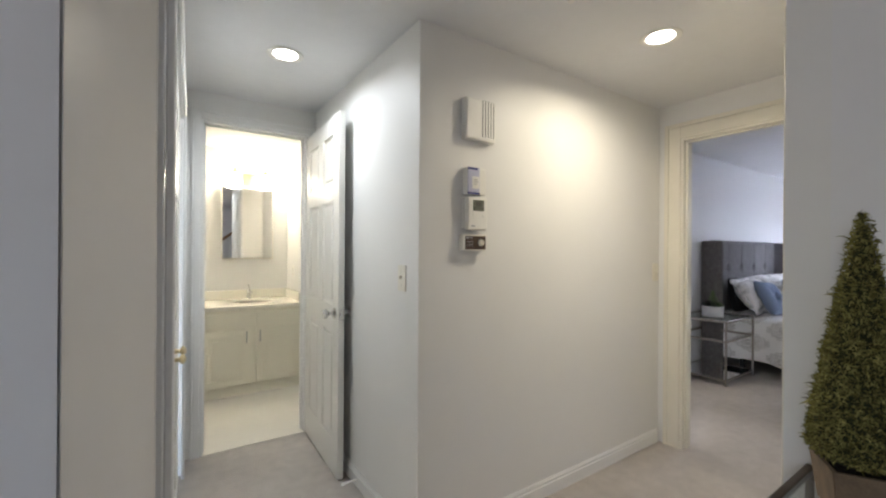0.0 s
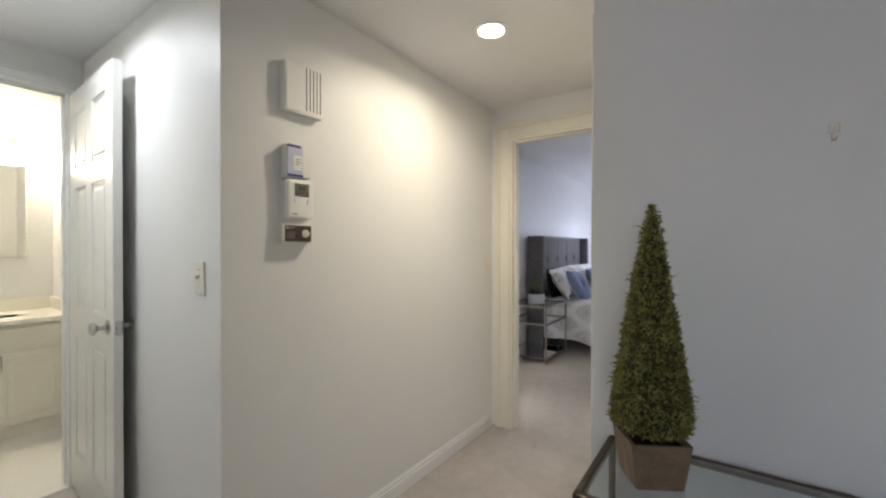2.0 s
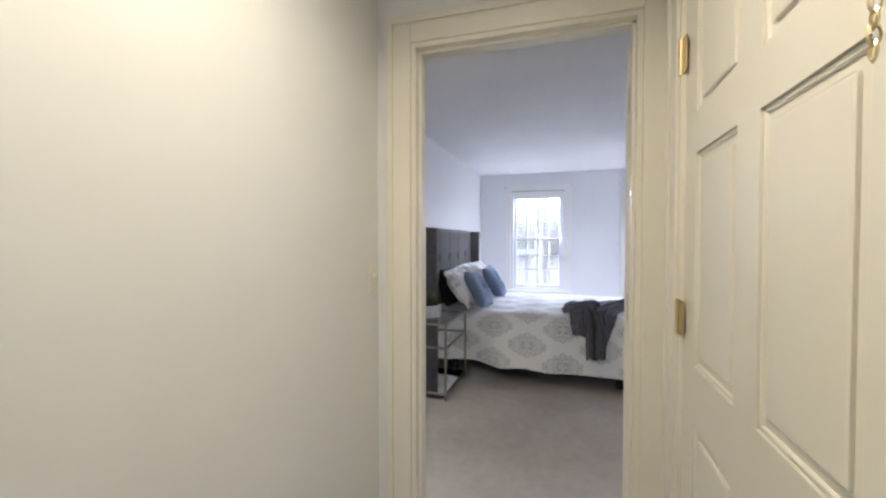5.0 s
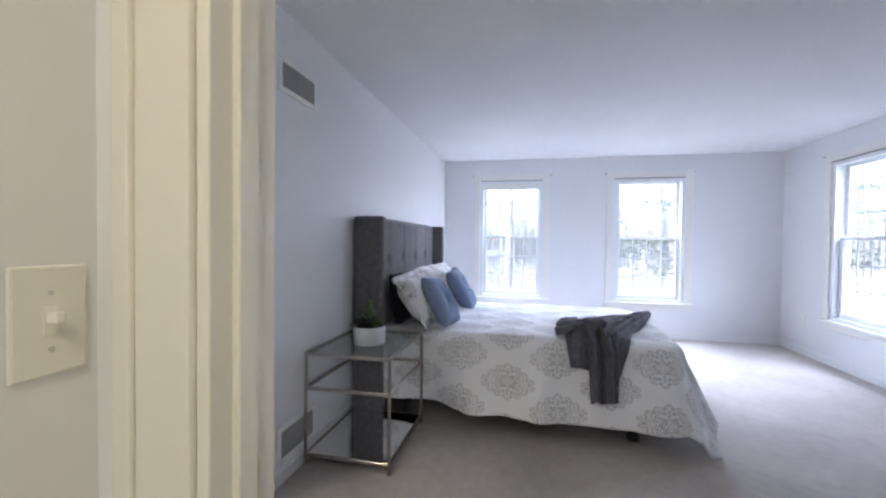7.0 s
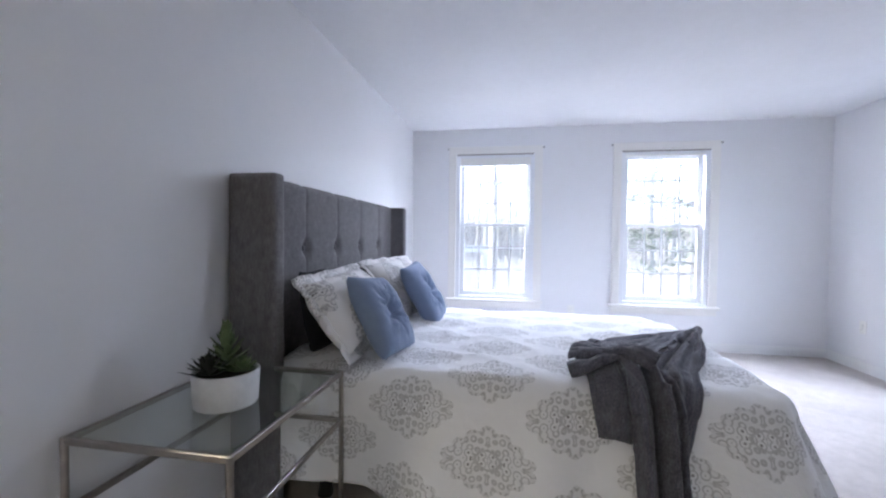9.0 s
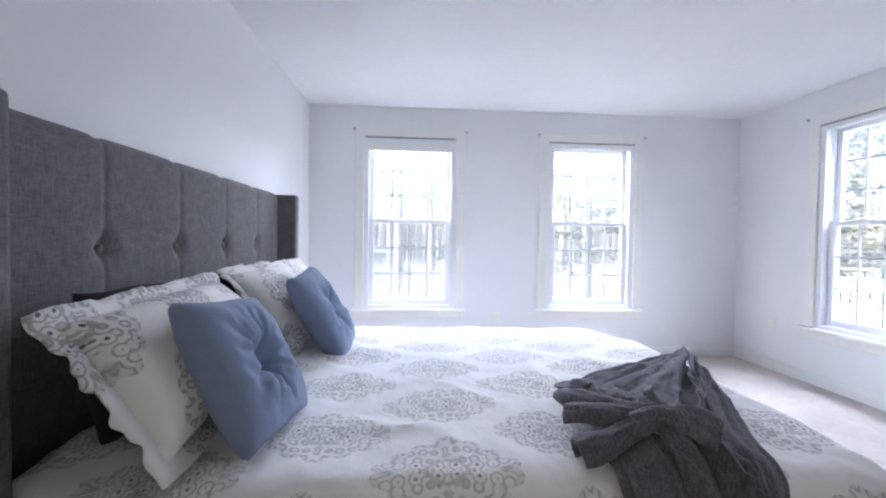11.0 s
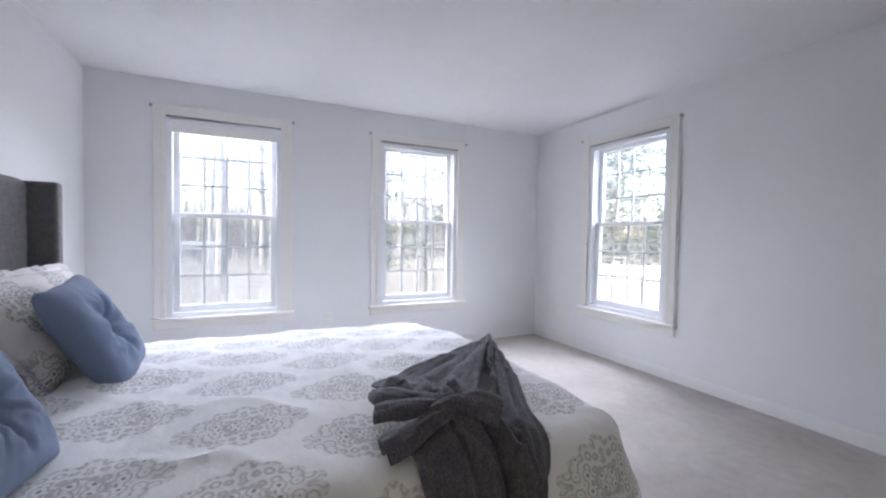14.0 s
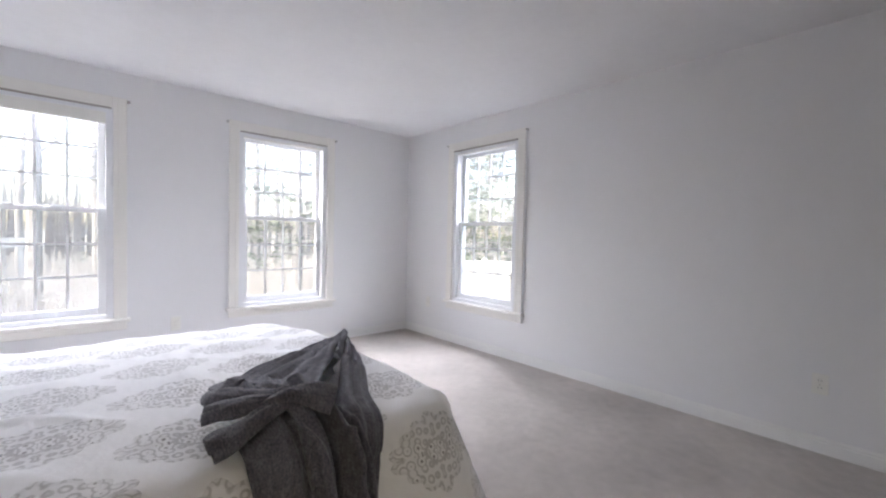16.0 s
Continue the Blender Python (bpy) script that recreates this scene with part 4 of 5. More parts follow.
box(bm, NX0 + 0.008, NY0 + 0.008, 0.053, NX1 - 0.008, NY1 - 0.008, 0.061)
ns_part("mirror_shelf", bm, M_MIRROR, "mirrored bottom shelf")


# ---- console table with topiary ----
CX0, CX1, CY0, CY1, CZ = 2.895, 3.275, -0.55, 0.838, 0.665
ct = thing("console_table", (3.08, 0.15, 0), "dark bronze metal console table with glass top", "table")
co = Matrix.Translation(ct.location).inverted()


def ct_part(name, bm, material, label="", smooth=False):
    bmesh.ops.transform(bm, matrix=co, verts=bm.verts)
    return part(name, bm, material, ct, label, smooth)


for x in (CX0, CX1):
    for y in (CY0, CY1):
        bm = bmesh.new()
        cyl(bm, (x, y, 0), (x, y, CZ - 0.012), 0.011)
        lathe(bm, [(0, 0), (0.015, 0), (0.015, 0.012), (0.011, 0.02)], Matrix.Translation((x, y, CZ - 0.04)), 16)
        ct_part("leg", bm, M_BRONZE, "", True)
for z in (CZ - 0.012, 0.14):
    for a, b in (((CX0, CY0), (CX1, CY0)), ((CX0, CY1), (CX1, CY1)), ((CX0, CY0), (CX0, CY1)), ((CX1, CY0), (CX1, CY1))):
        bm = bmesh.new()
        box(bm, a[0] - 0.011, a[1] - 0.011, z - 0.011, b[0] + 0.011, b[1] + 0.011, z + 0.011, 0.004, 2)
        ct_part("rail", bm, M_BRONZE)
bm = bmesh.new()
box(bm, CX0 + 0.012, CY0 + 0.012, CZ - 0.010, CX1 - 0.012, CY1 - 0.012, CZ - 0.001)
ct_part("glass_top", bm, M_GLASS, "clear glass top")

M_POT = mat("weathered_wood_pot", (0.20, 0.14, 0.088), 0.75, var=0.3, scale=18, bump=0.5, bscale=90, bdist=0.002)
M_SOIL = mat("dark_soil", (0.02, 0.014, 0.01), 1.0, var=0.3, scale=60, bump=1, bscale=120, bdist=0.01)
M_MOSS = mat("dried_moss", (0.175, 0.16, 0.055), 0.95, var=0.55, scale=30, spec=0.1)
M_CORE = mat("topiary_core", (0.03, 0.035, 0.01), 1.0, var=0.4, scale=60, bump=1, bscale=80, bdist=0.01)
tp = thing("topiary", (3.080, 0.697, CZ - 0.001), "cone topiary of dried green moss in a square wooden pot", "plant")
tp.rotation_euler = (0, 0, radians(31))
bm = bmesh.new()
b0, t0, hp = 0.062, 0.076, 0.120
rings = []
for r, z in ((b0, 0), (t0, hp), (t0 - 0.010, hp), (t0 - 0.014, hp - 0.03)):
    rings.append([bm.verts.new((sx * r, sy * r, z)) for sx, sy in ((-1, -1), (1, -1), (1, 1), (-1, 1))])
for a, b in zip(rings, rings[1:]):
    for k in range(4):
        bm.faces.new((a[k], a[(k + 1) % 4], b[(k + 1) % 4], b[k]))
bm.faces.new(list(reversed(rings[0])))
bm.faces.new(rings[-1])
bmesh.ops.bevel(bm, geom=[e for e in bm.edges if abs(e.verts[0].co.z - e.verts[1].co.z) > 0.05], offset=0.004, segments=2, affect="EDGES")
part("pot", bm, M_POT, tp, "square tapered wooden pot")
bm = bmesh.new()
box(bm, -0.061, -0.061, hp - 0.025, 0.068, 0.068, hp - 0.012)
part("soil", bm, M_SOIL, tp, "dark soil")


def cone_r(z):
    """Radius of the topiary at height z over the pot."""
    f = z / 0.615
    return 0.014 + (0.112 - 0.014) * (1 - f) ** 0.92 if f > 0.05 else 0.092 + 0.4 * z


# Solid cone inside the strands, much darker than they are.
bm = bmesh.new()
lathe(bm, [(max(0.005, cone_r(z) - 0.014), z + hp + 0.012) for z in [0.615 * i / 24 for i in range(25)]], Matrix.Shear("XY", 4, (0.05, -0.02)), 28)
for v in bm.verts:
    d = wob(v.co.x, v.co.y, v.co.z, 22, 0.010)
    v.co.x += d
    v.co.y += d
part("core", bm, M_CORE, tp, "dark olive core inside the strands", True)
rnd = random.Random(5)
verts, faces = [], []
for k in range(15000):
    z = 0.615 * (1 - math.sqrt(rnd.random() * 0.985 + 0.0005))
    if rnd.random() < 0.12:
        z = rnd.random() * 0.615
    th = rnd.random() * 2 * math.pi
    r = cone_r(z) - 0.016 + rnd.random() * 0.012 + wob(math.cos(th), math.sin(th), z * 9, 3, 0.008)
    c = Vector((r * math.cos(th) + 0.05 * (z + hp), r * math.sin(th) - 0.02 * (z + hp), z + hp + 0.012))
    out = Vector((math.cos(th), math.sin(th), 0.25))
    d = (out * (0.25 + rnd.random()) + Vector((rnd.gauss(0, 0.7), rnd.gauss(0, 0.7), rnd.gauss(0, 0.8)))).normalized()
    ln = 0.006 + 0.009 * rnd.random() + (0.02 if rnd.random() < 0.015 else 0)
    side = d.cross(Vector((rnd.gauss(0, 1), rnd.gauss(0, 1), rnd.gauss(0, 1)))).normalized() * (0.0011 + 0.0016 * rnd.random())
    bend = Vector((rnd.gauss(0, 1), rnd.gauss(0, 1), rnd.gauss(0, 1))) * 0.003
    i = len(verts)
    verts += [c - side, c + side, c + d * ln * 0.55 + side * 0.9 + bend, c + d * ln * 0.55 - side * 0.9 + bend, c + d * ln]
    faces += [(i, i + 1, i + 2, i + 3), (i + 3, i + 2, i + 4)]
me = bpy.data.meshes.new("moss")
me.from_pydata([tuple(v) for v in verts], [], faces)
me.materials.append(M_MOSS)
ms = tagged(new("moss", me), "shaggy strands of dried moss", kind="stuff")
ms.parent = tp
rn = M_MOSS.node_tree
geo = rn.nodes.new("ShaderNodeNewGeometry")
cr = rn.nodes.new("ShaderNodeMapRange")
rn.links.new(geo.outputs["Random Per Island"], cr.inputs[0])
cr.inputs[3].default_value, cr.inputs[4].default_value = 0.45, 1.9
mx = rn.nodes.new("ShaderNodeMix")
mx.data_type, mx.blend_type = "RGBA", "MULTIPLY"
mx.inputs[0].default_value = 1
pb = rn.nodes["Principled BSDF"]
rn.links.new(pb.inputs["Base Color"].links[0].from_socket, mx.inputs[6])
rn.links.new(cr.outputs[0], mx.inputs[7])
rn.links.new(mx.outputs[2], pb.inputs["Base Color"])


# ---- hall lamps ----
def downlight(at, label):
    ob = thing("ceiling_light", at, label, "lamp", "recessed ceiling lights")
    bm = bmesh.new()
    lathe(bm, [(0.060, -0.001), (0.082, -0.001), (0.088, -0.004), (0.086, -0.008), (0.066, -0.008), (0.060, -0.004)], None, 32)
    part("trim_ring", bm, M_PLASTIC, ob, "white trim ring", True)
    bm = bmesh.new()
    lathe(bm, [(0.0, -0.0045), (0.059, -0.0045), (0.059, -0.0015), (0.0, -0.0015)], None, 32)
    part("lens", bm, M_LAMP, ob, "glowing frosted lens", True)
    return ob


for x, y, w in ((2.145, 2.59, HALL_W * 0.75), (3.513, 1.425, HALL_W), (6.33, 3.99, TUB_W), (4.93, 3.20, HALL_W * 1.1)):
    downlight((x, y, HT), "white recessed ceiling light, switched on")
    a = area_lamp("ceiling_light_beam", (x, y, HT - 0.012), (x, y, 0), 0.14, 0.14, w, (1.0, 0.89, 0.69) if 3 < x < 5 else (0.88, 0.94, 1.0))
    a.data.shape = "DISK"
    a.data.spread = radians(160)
# Added fill lamp that brightens the landing; no source is seen there.
area_lamp("landing_fill_light", (-0.72, -0.3, 1.45), (3.0, 0.1, 1.3), 0.85, 0.85, LAND_W, (0.97, 0.94, 1.0))

# bathroom light over the mirror
point_lamp("vanity_bulb", (2.20, 4.80, 1.965), VAN_W, (1.0, 0.88, 0.66), 0.05)
point_lamp("vanity_bulb", (2.47, 4.80, 1.965), VAN_W, (1.0, 0.88, 0.66), 0.05)


# ---- small things in the hall ----
def fix(name, at, rz, label, category, group=""):
    """A wall fitting's empty: local x along the wall, y into the wall, z up."""
    ob = thing(name, at, label, category, group)
    ob.rotation_euler = (0, 0, radians(rz))
    return ob


def prt(name, par, material, *boxes, bevel=0.002, label="", smooth=False):
    bm = bmesh.new()
    for b in boxes:
        box(bm, *b, bevel)
    return part(name, bm, material, par, label, smooth)


M_NAVY = mat("navy_print", (0.03, 0.04, 0.20), 0.4, var=0.05, scale=40)
M_LILAC = mat("lilac_print", (0.55, 0.56, 0.70), 0.3, var=0.05, scale=40)
M_LCD = mat("lcd_screen", (0.13, 0.14, 0.12), 0.2, var=0.1, scale=60)
M_BROWN = mat("brown_metal_face", (0.065, 0.04, 0.03), 0.3, 0.3, var=0.1, scale=60)
M_SLOT = mat("dark_slot", (0.03, 0.029, 0.027), 0.8, var=0.1, scale=60)
M_GREYINK = mat("grey_ink", (0.35, 0.35, 0.38), 0.6, var=0.05, scale=60)

ch = fix("door_chime", (2.848, HY, 1.906), 0, "white plastic door chime box with vertical slots", "door chime")
prt("cover", ch, M_PLASTIC, (-0.088, -0.034, -0.095, 0.088, 0.0, 0.095), bevel=0.006)
for i in range(5):
    prt("slot", ch, M_SLOT, (0.008 + 0.0165 * i, -0.0346, -0.075, 0.012 + 0.0165 * i, -0.030, 0.093), bevel=0.0)
prt("front_panel", ch, M_PLASTIC, (-0.082, -0.037, -0.088, -0.008, -0.033, 0.09), bevel=0.002)

kp = fix("alarm_sensor", (2.822, HY, 1.622), 0, "white plastic alarm box with navy printed bands", "alarm")
prt("body", kp, M_PLASTIC, (-0.055, -0.040, -0.062, 0.055, 0.0, 0.062), bevel=0.008)
prt("front_label", kp, M_LILAC, (-0.054, -0.0425, -0.060, 0.012, -0.039, 0.060), bevel=0.001)
prt("band", kp, M_NAVY, (-0.0545, -0.0435, 0.050, 0.002, -0.041, 0.060), bevel=0)
prt("band", kp, M_NAVY, (-0.0545, -0.0435, -0.061, 0.013, -0.041, -0.052), bevel=0)
prt("sticker", kp, M_PLASTIC, (-0.030, -0.0438, -0.035, 0.008, -0.0415, 0.020), bevel=0)
prt("printed_lines", kp, M_GREYINK, (-0.022, -0.0443, 0.004, 0.000, -0.0435, 0.008), (-0.022, -0.0443, -0.006, 0.003, -0.0435, -0.002), (-0.022, -0.0443, -0.016, -0.004, -0.0435, -0.012), bevel=0)

th = fix("thermostat", (2.828, HY, 1.475), 0, "white wall thermostat with a grey display", "thermostat")
prt("back_plate", th, M_PLASTIC, (-0.062, -0.010, -0.066, 0.062, 0.0, 0.070), bevel=0.003)
prt("cover", th, M_PLASTIC, (-0.056, -0.042, -0.074, 0.056, -0.010, 0.074), bevel=0.008)
prt("display", th, M_LCD, (-0.030, -0.0435, 0.012, 0.034, -0.041, 0.062), bevel=0.001)
prt("display_mark", th, M_DARK, (-0.026, -0.0442, 0.024, 0.030, -0.0430, 0.027), (-0.012, -0.0442, 0.034, 0.000, -0.0430, 0.052), (0.004, -0.0442, 0.034, 0.016, -0.0430, 0.052), bevel=0)
prt("button", th, M_PLASTIC, (-0.032, -0.045, -0.012, -0.022, -0.041, 0.004), bevel=0.002)
prt("button", th, M_PLASTIC, (0.026, -0.045, -0.016, 0.036, -0.041, 0.000), bevel=0.002)
prt("badge", th, M_GREYINK, (-0.040, -0.0428, -0.060, -0.018, -0.041, -0.054), bevel=0.0)

hd = fix("humidity_dial", (2.815, HY, 1.343), 0, "ivory control box with brown face and silver dial", "dial")
prt("body", hd, M_IVORY, (-0.066, -0.036, -0.036, 0.066, 0.0, 0.036), bevel=0.003)
prt("face_plate", hd, M_BROWN, (-0.056, -0.0375, -0.031, 0.062, -0.0355, 0.031), bevel=0.001)
prt("printed_lines", hd, M_GREYINK, *[(-0.048, -0.0382, 0.004 - 0.007 * i, -0.012, -0.0372, 0.0055 - 0.007 * i) for i in range(4)], (-0.052, -0.0382, 0.017, -0.040, -0.0372, 0.026), (-0.036, -0.0382, 0.020, -0.014, -0.0372, 0.024), bevel=0)
bm = bmesh.new()
lathe(bm, [(0.0, 0), (0.019, 0), (0.018, 0.006), (0.014, 0.014), (0.0, 0.015)], Matrix.Translation((0.030, -0.0375, 0.0)) @ Matrix.Rotation(radians(90), 4, "X"), 24)
part("dial_knob", bm, M_NICKEL, hd, "brushed silver knob", True)


def switch(at, rz, label, gang="toggle"):
    sw = fix("light_switch" if gang == "toggle" else "outlet", at, rz, label, "switch" if gang == "toggle" else "outlet", "" if gang == "toggle" else "wall outlets")
    prt("plate", sw, M_IVORY if gang == "toggle" else M_PLASTIC, (-0.036, -0.006, -0.059, 0.036, 0.0, 0.059), bevel=0.003)
    if gang == "toggle":
        prt("toggle", sw, M_IVORY, (-0.005, -0.020, -0.002, 0.005, -0.004, 0.010), bevel=0.002)
        prt("toggle_slot", sw, M_IVORY, (-0.008, -0.0072, -0.015, 0.008, -0.005, 0.015), bevel=0.001)
    else:
        for z in (-0.021, 0.021):
            prt("socket", sw, M_PLASTIC, (-0.017, -0.0085, z - 0.014, 0.017, -0.005, z + 0.014), bevel=0.004)
            prt("slots", sw, M_SLOT, (-0.008, -0.0090, z - 0.004, -0.006, -0.0080, z + 0.006), (0.006, -0.0090, z - 0.004, 0.008, -0.0080, z + 0.006), bevel=0)
    for z in ((-0.03, 0.03) if gang == "toggle" else (0.0,)):
        bm = bmesh.new()
        cyl(bm, (0, -0.0068, z), (0, -0.005, z), 0.003, seg=10)
        part("screw", bm, M_NICKEL, sw)
    return sw


switch((2.54, 2.072, 1.18), -90, "ivory toggle light switch on the hall wall")
switch((4.418, HY, 1.165), 0, "ivory toggle light switch beside the bedroom door")
switch((2.72, 4.70, 1.08), -90, "white bathroom outlet on the side wall", "outlet")
switch((EX, 0.843, 0.376), -90, "white duplex outlet on the bedroom wall", "outlet")
switch((9.517, SY, 0.402), 180, "white duplex outlet on the bedroom wall", "outlet")
switch((6.055, SY, 0.392), 180, "white duplex outlet on the bedroom wall", "outlet")

hk = fix("picture_hook", (3.30, 0.302, 1.597), -90, "small dull metal picture hook on the bare wall", "hook")
bm = bmesh.new()
box(bm, -0.011, -0.003, -0.004, 0.011, 0, 0.020, 0.001, 1)
box(bm, -0.005, -0.004, -0.024, 0.005, 0, -0.004, 0.001, 1)
box(bm, -0.005, -0.013, -0.026, 0.005, -0.001, -0.022, 0.001, 1)
box(bm, -0.005, -0.013, -0.022, 0.005, -0.011, -0.010, 0.001, 1)
part("hook", bm, M_STEEL, hk)

sp = thing("sprinkler_cap", (2.952, 1.478, HT), "small round white cap on the hall ceiling", "ceiling cap")
bm = bmesh.new()
lathe(bm, [(0.0, -0.012), (0.012, -0.012), (0.016, -0.006), (0.017, 0.0), (0.0, 0.0)], None, 20)
part("cap", bm, M_PLASTIC, sp, "", True)

ds = thing("door_stop", (2.53, 2.56, 0.04), "spring door stop on the baseboard", "door stop")
bm = bmesh.new()
cyl(bm, (-0.004, 0, 0), (-0.075, 0, 0), 0.006)
cyl(bm, (-0.075, 0, 0), (-0.088, 0, 0), 0.010)
part("spring", bm, M_PLASTIC, ds, "", True)

sk = thing("strike_plate", (4.535, BD1 - 0.0195, 0.94), "brass strike plate in the bedroom door frame", "strike plate")
bm = bmesh.new()
box(bm, -0.014, -0.0005, -0.029, 0.014, 0.0015, 0.029, 0.0005, 1)
part("plate", bm, M_BRASS, sk)

# stair railing on the landing
M_OAK = mat("oak_handrail", (0.30, 0.17, 0.08), 0.4, var=0.2, scale=14)
sr = thing("stair_railing", (2.7, -1.5, 0), "oak handrail on white balusters rising with the stairs", "railing")


def rail_z(x):
    return 1.50 + 0.78 * (x - 2.75)


bm = bmesh.new()
for a, b in ((1.3, 3.28),):
    cyl(bm, (a - 2.7, 0, rail_z(a)), (b - 2.7, 0, rail_z(b)), 0.03, seg=12)
part("handrail", bm, M_OAK, sr, "oak handrail", True)
for i in range(15):
    x = 1.4 + i * 0.125
    bm = bmesh.new()
    box(bm, x - 2.7 - 0.014, -0.014, 0.0, x - 2.7 + 0.014, 0.014, rail_z(x) - 0.02, 0.002, 1)
    part("baluster", bm, M_TRIMW, sr)

# ---- bathroom off the hall ----
vn = thing("vanity_cabinet", (2.11, 4.42, 0), "cream painted vanity cabinet with two doors and bar pulls", "cabinet")
prt("body", vn, M_VANITY, (-0.605, 0.0, 0.095, 0.605, 0.535, 0.765), bevel=0.002)
prt("toe_kick", vn, M_VANITY, (-0.605, 0.015, 0.004, 0.605, 0.50, 0.095), bevel=0.0)
for x0, x1 in ((-0.60, -0.25), (-0.22, 0.16), (0.22, 0.595)):
    prt("drawer_front", vn, M_VANITY, (x0, -0.019, 0.62, x1, -0.001, 0.745), bevel=0.004)
    dd = prt("cabinet_door", vn, M_VANITY, (x0, -0.019, 0.105, x1, -0.001, 0.59), bevel=0.004)
    bm = bmesh.new()
    for q in ((x0 + 0.05, 0.155, x1 - 0.05, 0.162), (x0 + 0.05, 0.533, x1 - 0.05, 0.54), (x0 + 0.05, 0.155, x0 + 0.057, 0.54), (x1 - 0.057, 0.155, x1 - 0.05, 0.54)):
        box(bm, q[0], -0.024, q[1], q[2], -0.018, q[3], 0.002, 1)
    box(bm, x0 + 0.085, -0.023, 0.19, x1 - 0.085, -0.018, 0.505, 0.003, 1)
    part("raised_panel", bm, M_VANITY, dd)
    hx = x1 - 0.025 if x1 < 0.2 else x0 + 0.025
    bm = bmesh.new()
    cyl(bm, (hx, -0.045, 0.475), (hx, -0.045, 0.575), 0.005)
    for z in (0.49, 0.56):
        cyl(bm, (hx, -0.045, z), (hx, -0.018, z), 0.004)
    part("handle", bm, M_NICKEL, dd, "brushed bar pull", True)

tk = thing("countertop", (2.11, 4.68, 0.765), "cream moulded vanity top with sink and backsplash", "countertop")
bm = bmesh.new()
box(bm, -0.61, -0.285, 0.0, 0.61, 0.28, 0.036, 0.008, 3)
part("counter", bm, M_COUNTER, tk)
prt("backsplash", tk, M_COUNTER, (-0.61, 0.258, 0.036, 0.61, 0.279, 0.125), (0.588, -0.27, 0.036, 0.609, 0.258, 0.125), bevel=0.005)
bm = bmesh.new()
lathe(bm, [(0.0, 0.037), (0.15, 0.037), (0.185, 0.039), (0.205, 0.043), (0.215, 0.037)], Matrix.Translation((0.22, -0.03, 0)) @ Matrix.Diagonal((1, 0.75, 1, 1)), 36)
part("sink", bm, M_COUNTER, tk, "oval sink", True)
fc = thing("faucet", (2.335, 4.86, 0.801), "chrome single lever bathroom faucet", "faucet")
bm = bmesh.new()
lathe(bm, [(0.0, 0), (0.030, 0), (0.030, 0.008), (0.022, 0.016), (0.020, 0.085), (0.014, 0.10), (0.0, 0.104)], None, 20)
part("body", bm, M_NICKEL, fc, "", True)
bm = bmesh.new()
cyl(bm, (0, -0.01, 0.06), (0, -0.13, 0.085), 0.014, 0.011)
cyl(bm, (0, -0.122, 0.085), (0, -0.126, 0.062), 0.009)
part("spout", bm, M_NICKEL, fc, "", True)
bm = bmesh.new()
cyl(bm, (0, 0, 0.10), (0, 0.03, 0.145), 0.006, 0.009)
part("lever", bm, M_NICKEL, fc, "", True)

mc = thing("mirror_cabinet", (2.33, 4.96, 1.205), "mirrored medicine cabinet above the vanity", "mirror")
prt("case", mc, M_TRIMW, (-0.215, -0.035, 0.005, 0.215, -0.001, 0.695), bevel=0.003)
prt("mirror_door", mc, M_MIRROR, (-0.23, -0.050, 0.0, 0.23, -0.036, 0.70), bevel=0.003)
prt("edge_trim", mc, M_TRIM, (-0.236, -0.052, -0.006, -0.23, -0.034, 0.706), (0.23, -0.052, -0.006, 0.236, -0.034, 0.706), (-0.23, -0.052, 0.70, 0.23, -0.034, 0.706), (-0.23, -0.052, -0.006, 0.23, -0.034, 0.0), bevel=0.001)
vl = thing("vanity_light", (2.345, 4.96, 1.985), "brass vanity light with two glowing glass shades", "lamp")
prt("wall_plate", vl, M_BRASS, (-0.065, -0.022, -0.06, 0.065, -0.001, 0.065), bevel=0.004, label="square brass wall plate")
bm = bmesh.new()
cyl(bm, (-0.14, -0.10, 0.055), (0.14, -0.10, 0.055), 0.007)
cyl(bm, (0, -0.10, 0.055), (0, -0.02, 0.03), 0.007)
part("arm", bm, M_BRASS, vl, "", True)
for x in (-0.14, 0.14):
    bm = bmesh.new()
    lathe(bm, [(0.0, 0.115), (0.008, 0.105), (0.016, 0.085), (0.026, 0.062), (0.030, 0.05), (0.0, 0.05)], Matrix.Translation((x, -0.10, 0)), 20)
    part("cap", bm, M_BRASS, vl, "brass finial cap", True)
    bm = bmesh.new()
    lathe(bm, [(0.03, 0.05), (0.05, 0.01), (0.062, -0.05), (0.066, -0.075), (0.062, -0.075), (0.045, 0.0), (0.027, 0.045)], Matrix.Translation((x, -0.10, 0)), 24)
    part("shade", bm, M_BULB, vl, "glowing frosted glass shade", True)

# ---- bath seen through the bedroom's side door ----
tb = thing("bathtub", (6.0, 4.0, 0.004), "white acrylic bathtub with moulded surround", "bathtub")
bm = bmesh.new()
box(bm, -0.247, -0.10, 0, 1.49, -0.02, 0.40, 0.01)
box(bm, -0.247, -0.13, 0.40, 1.49, 0.02, 0.44, 0.015, 3)
box(bm, -0.247, 0.02, 0.08, 1.49, 0.85, 0.14)
part("apron", bm, M_TUB, tb)
bm = bmesh.new()
box(bm, -0.247, 0.88, 0.0, 1.49, 0.955, 2.0, 0.006)
box(bm, -0.247, 0.74, 0.10, 1.49, 0.88, 0.45, 0.02, 3)
box(bm, 0.25, 0.70, 0.44, 1.48, 0.88, 1.12, 0.02, 3)
box(bm, -0.247, 0.76, 0.44, 0.25, 0.88, 0.62, 0.02, 3)
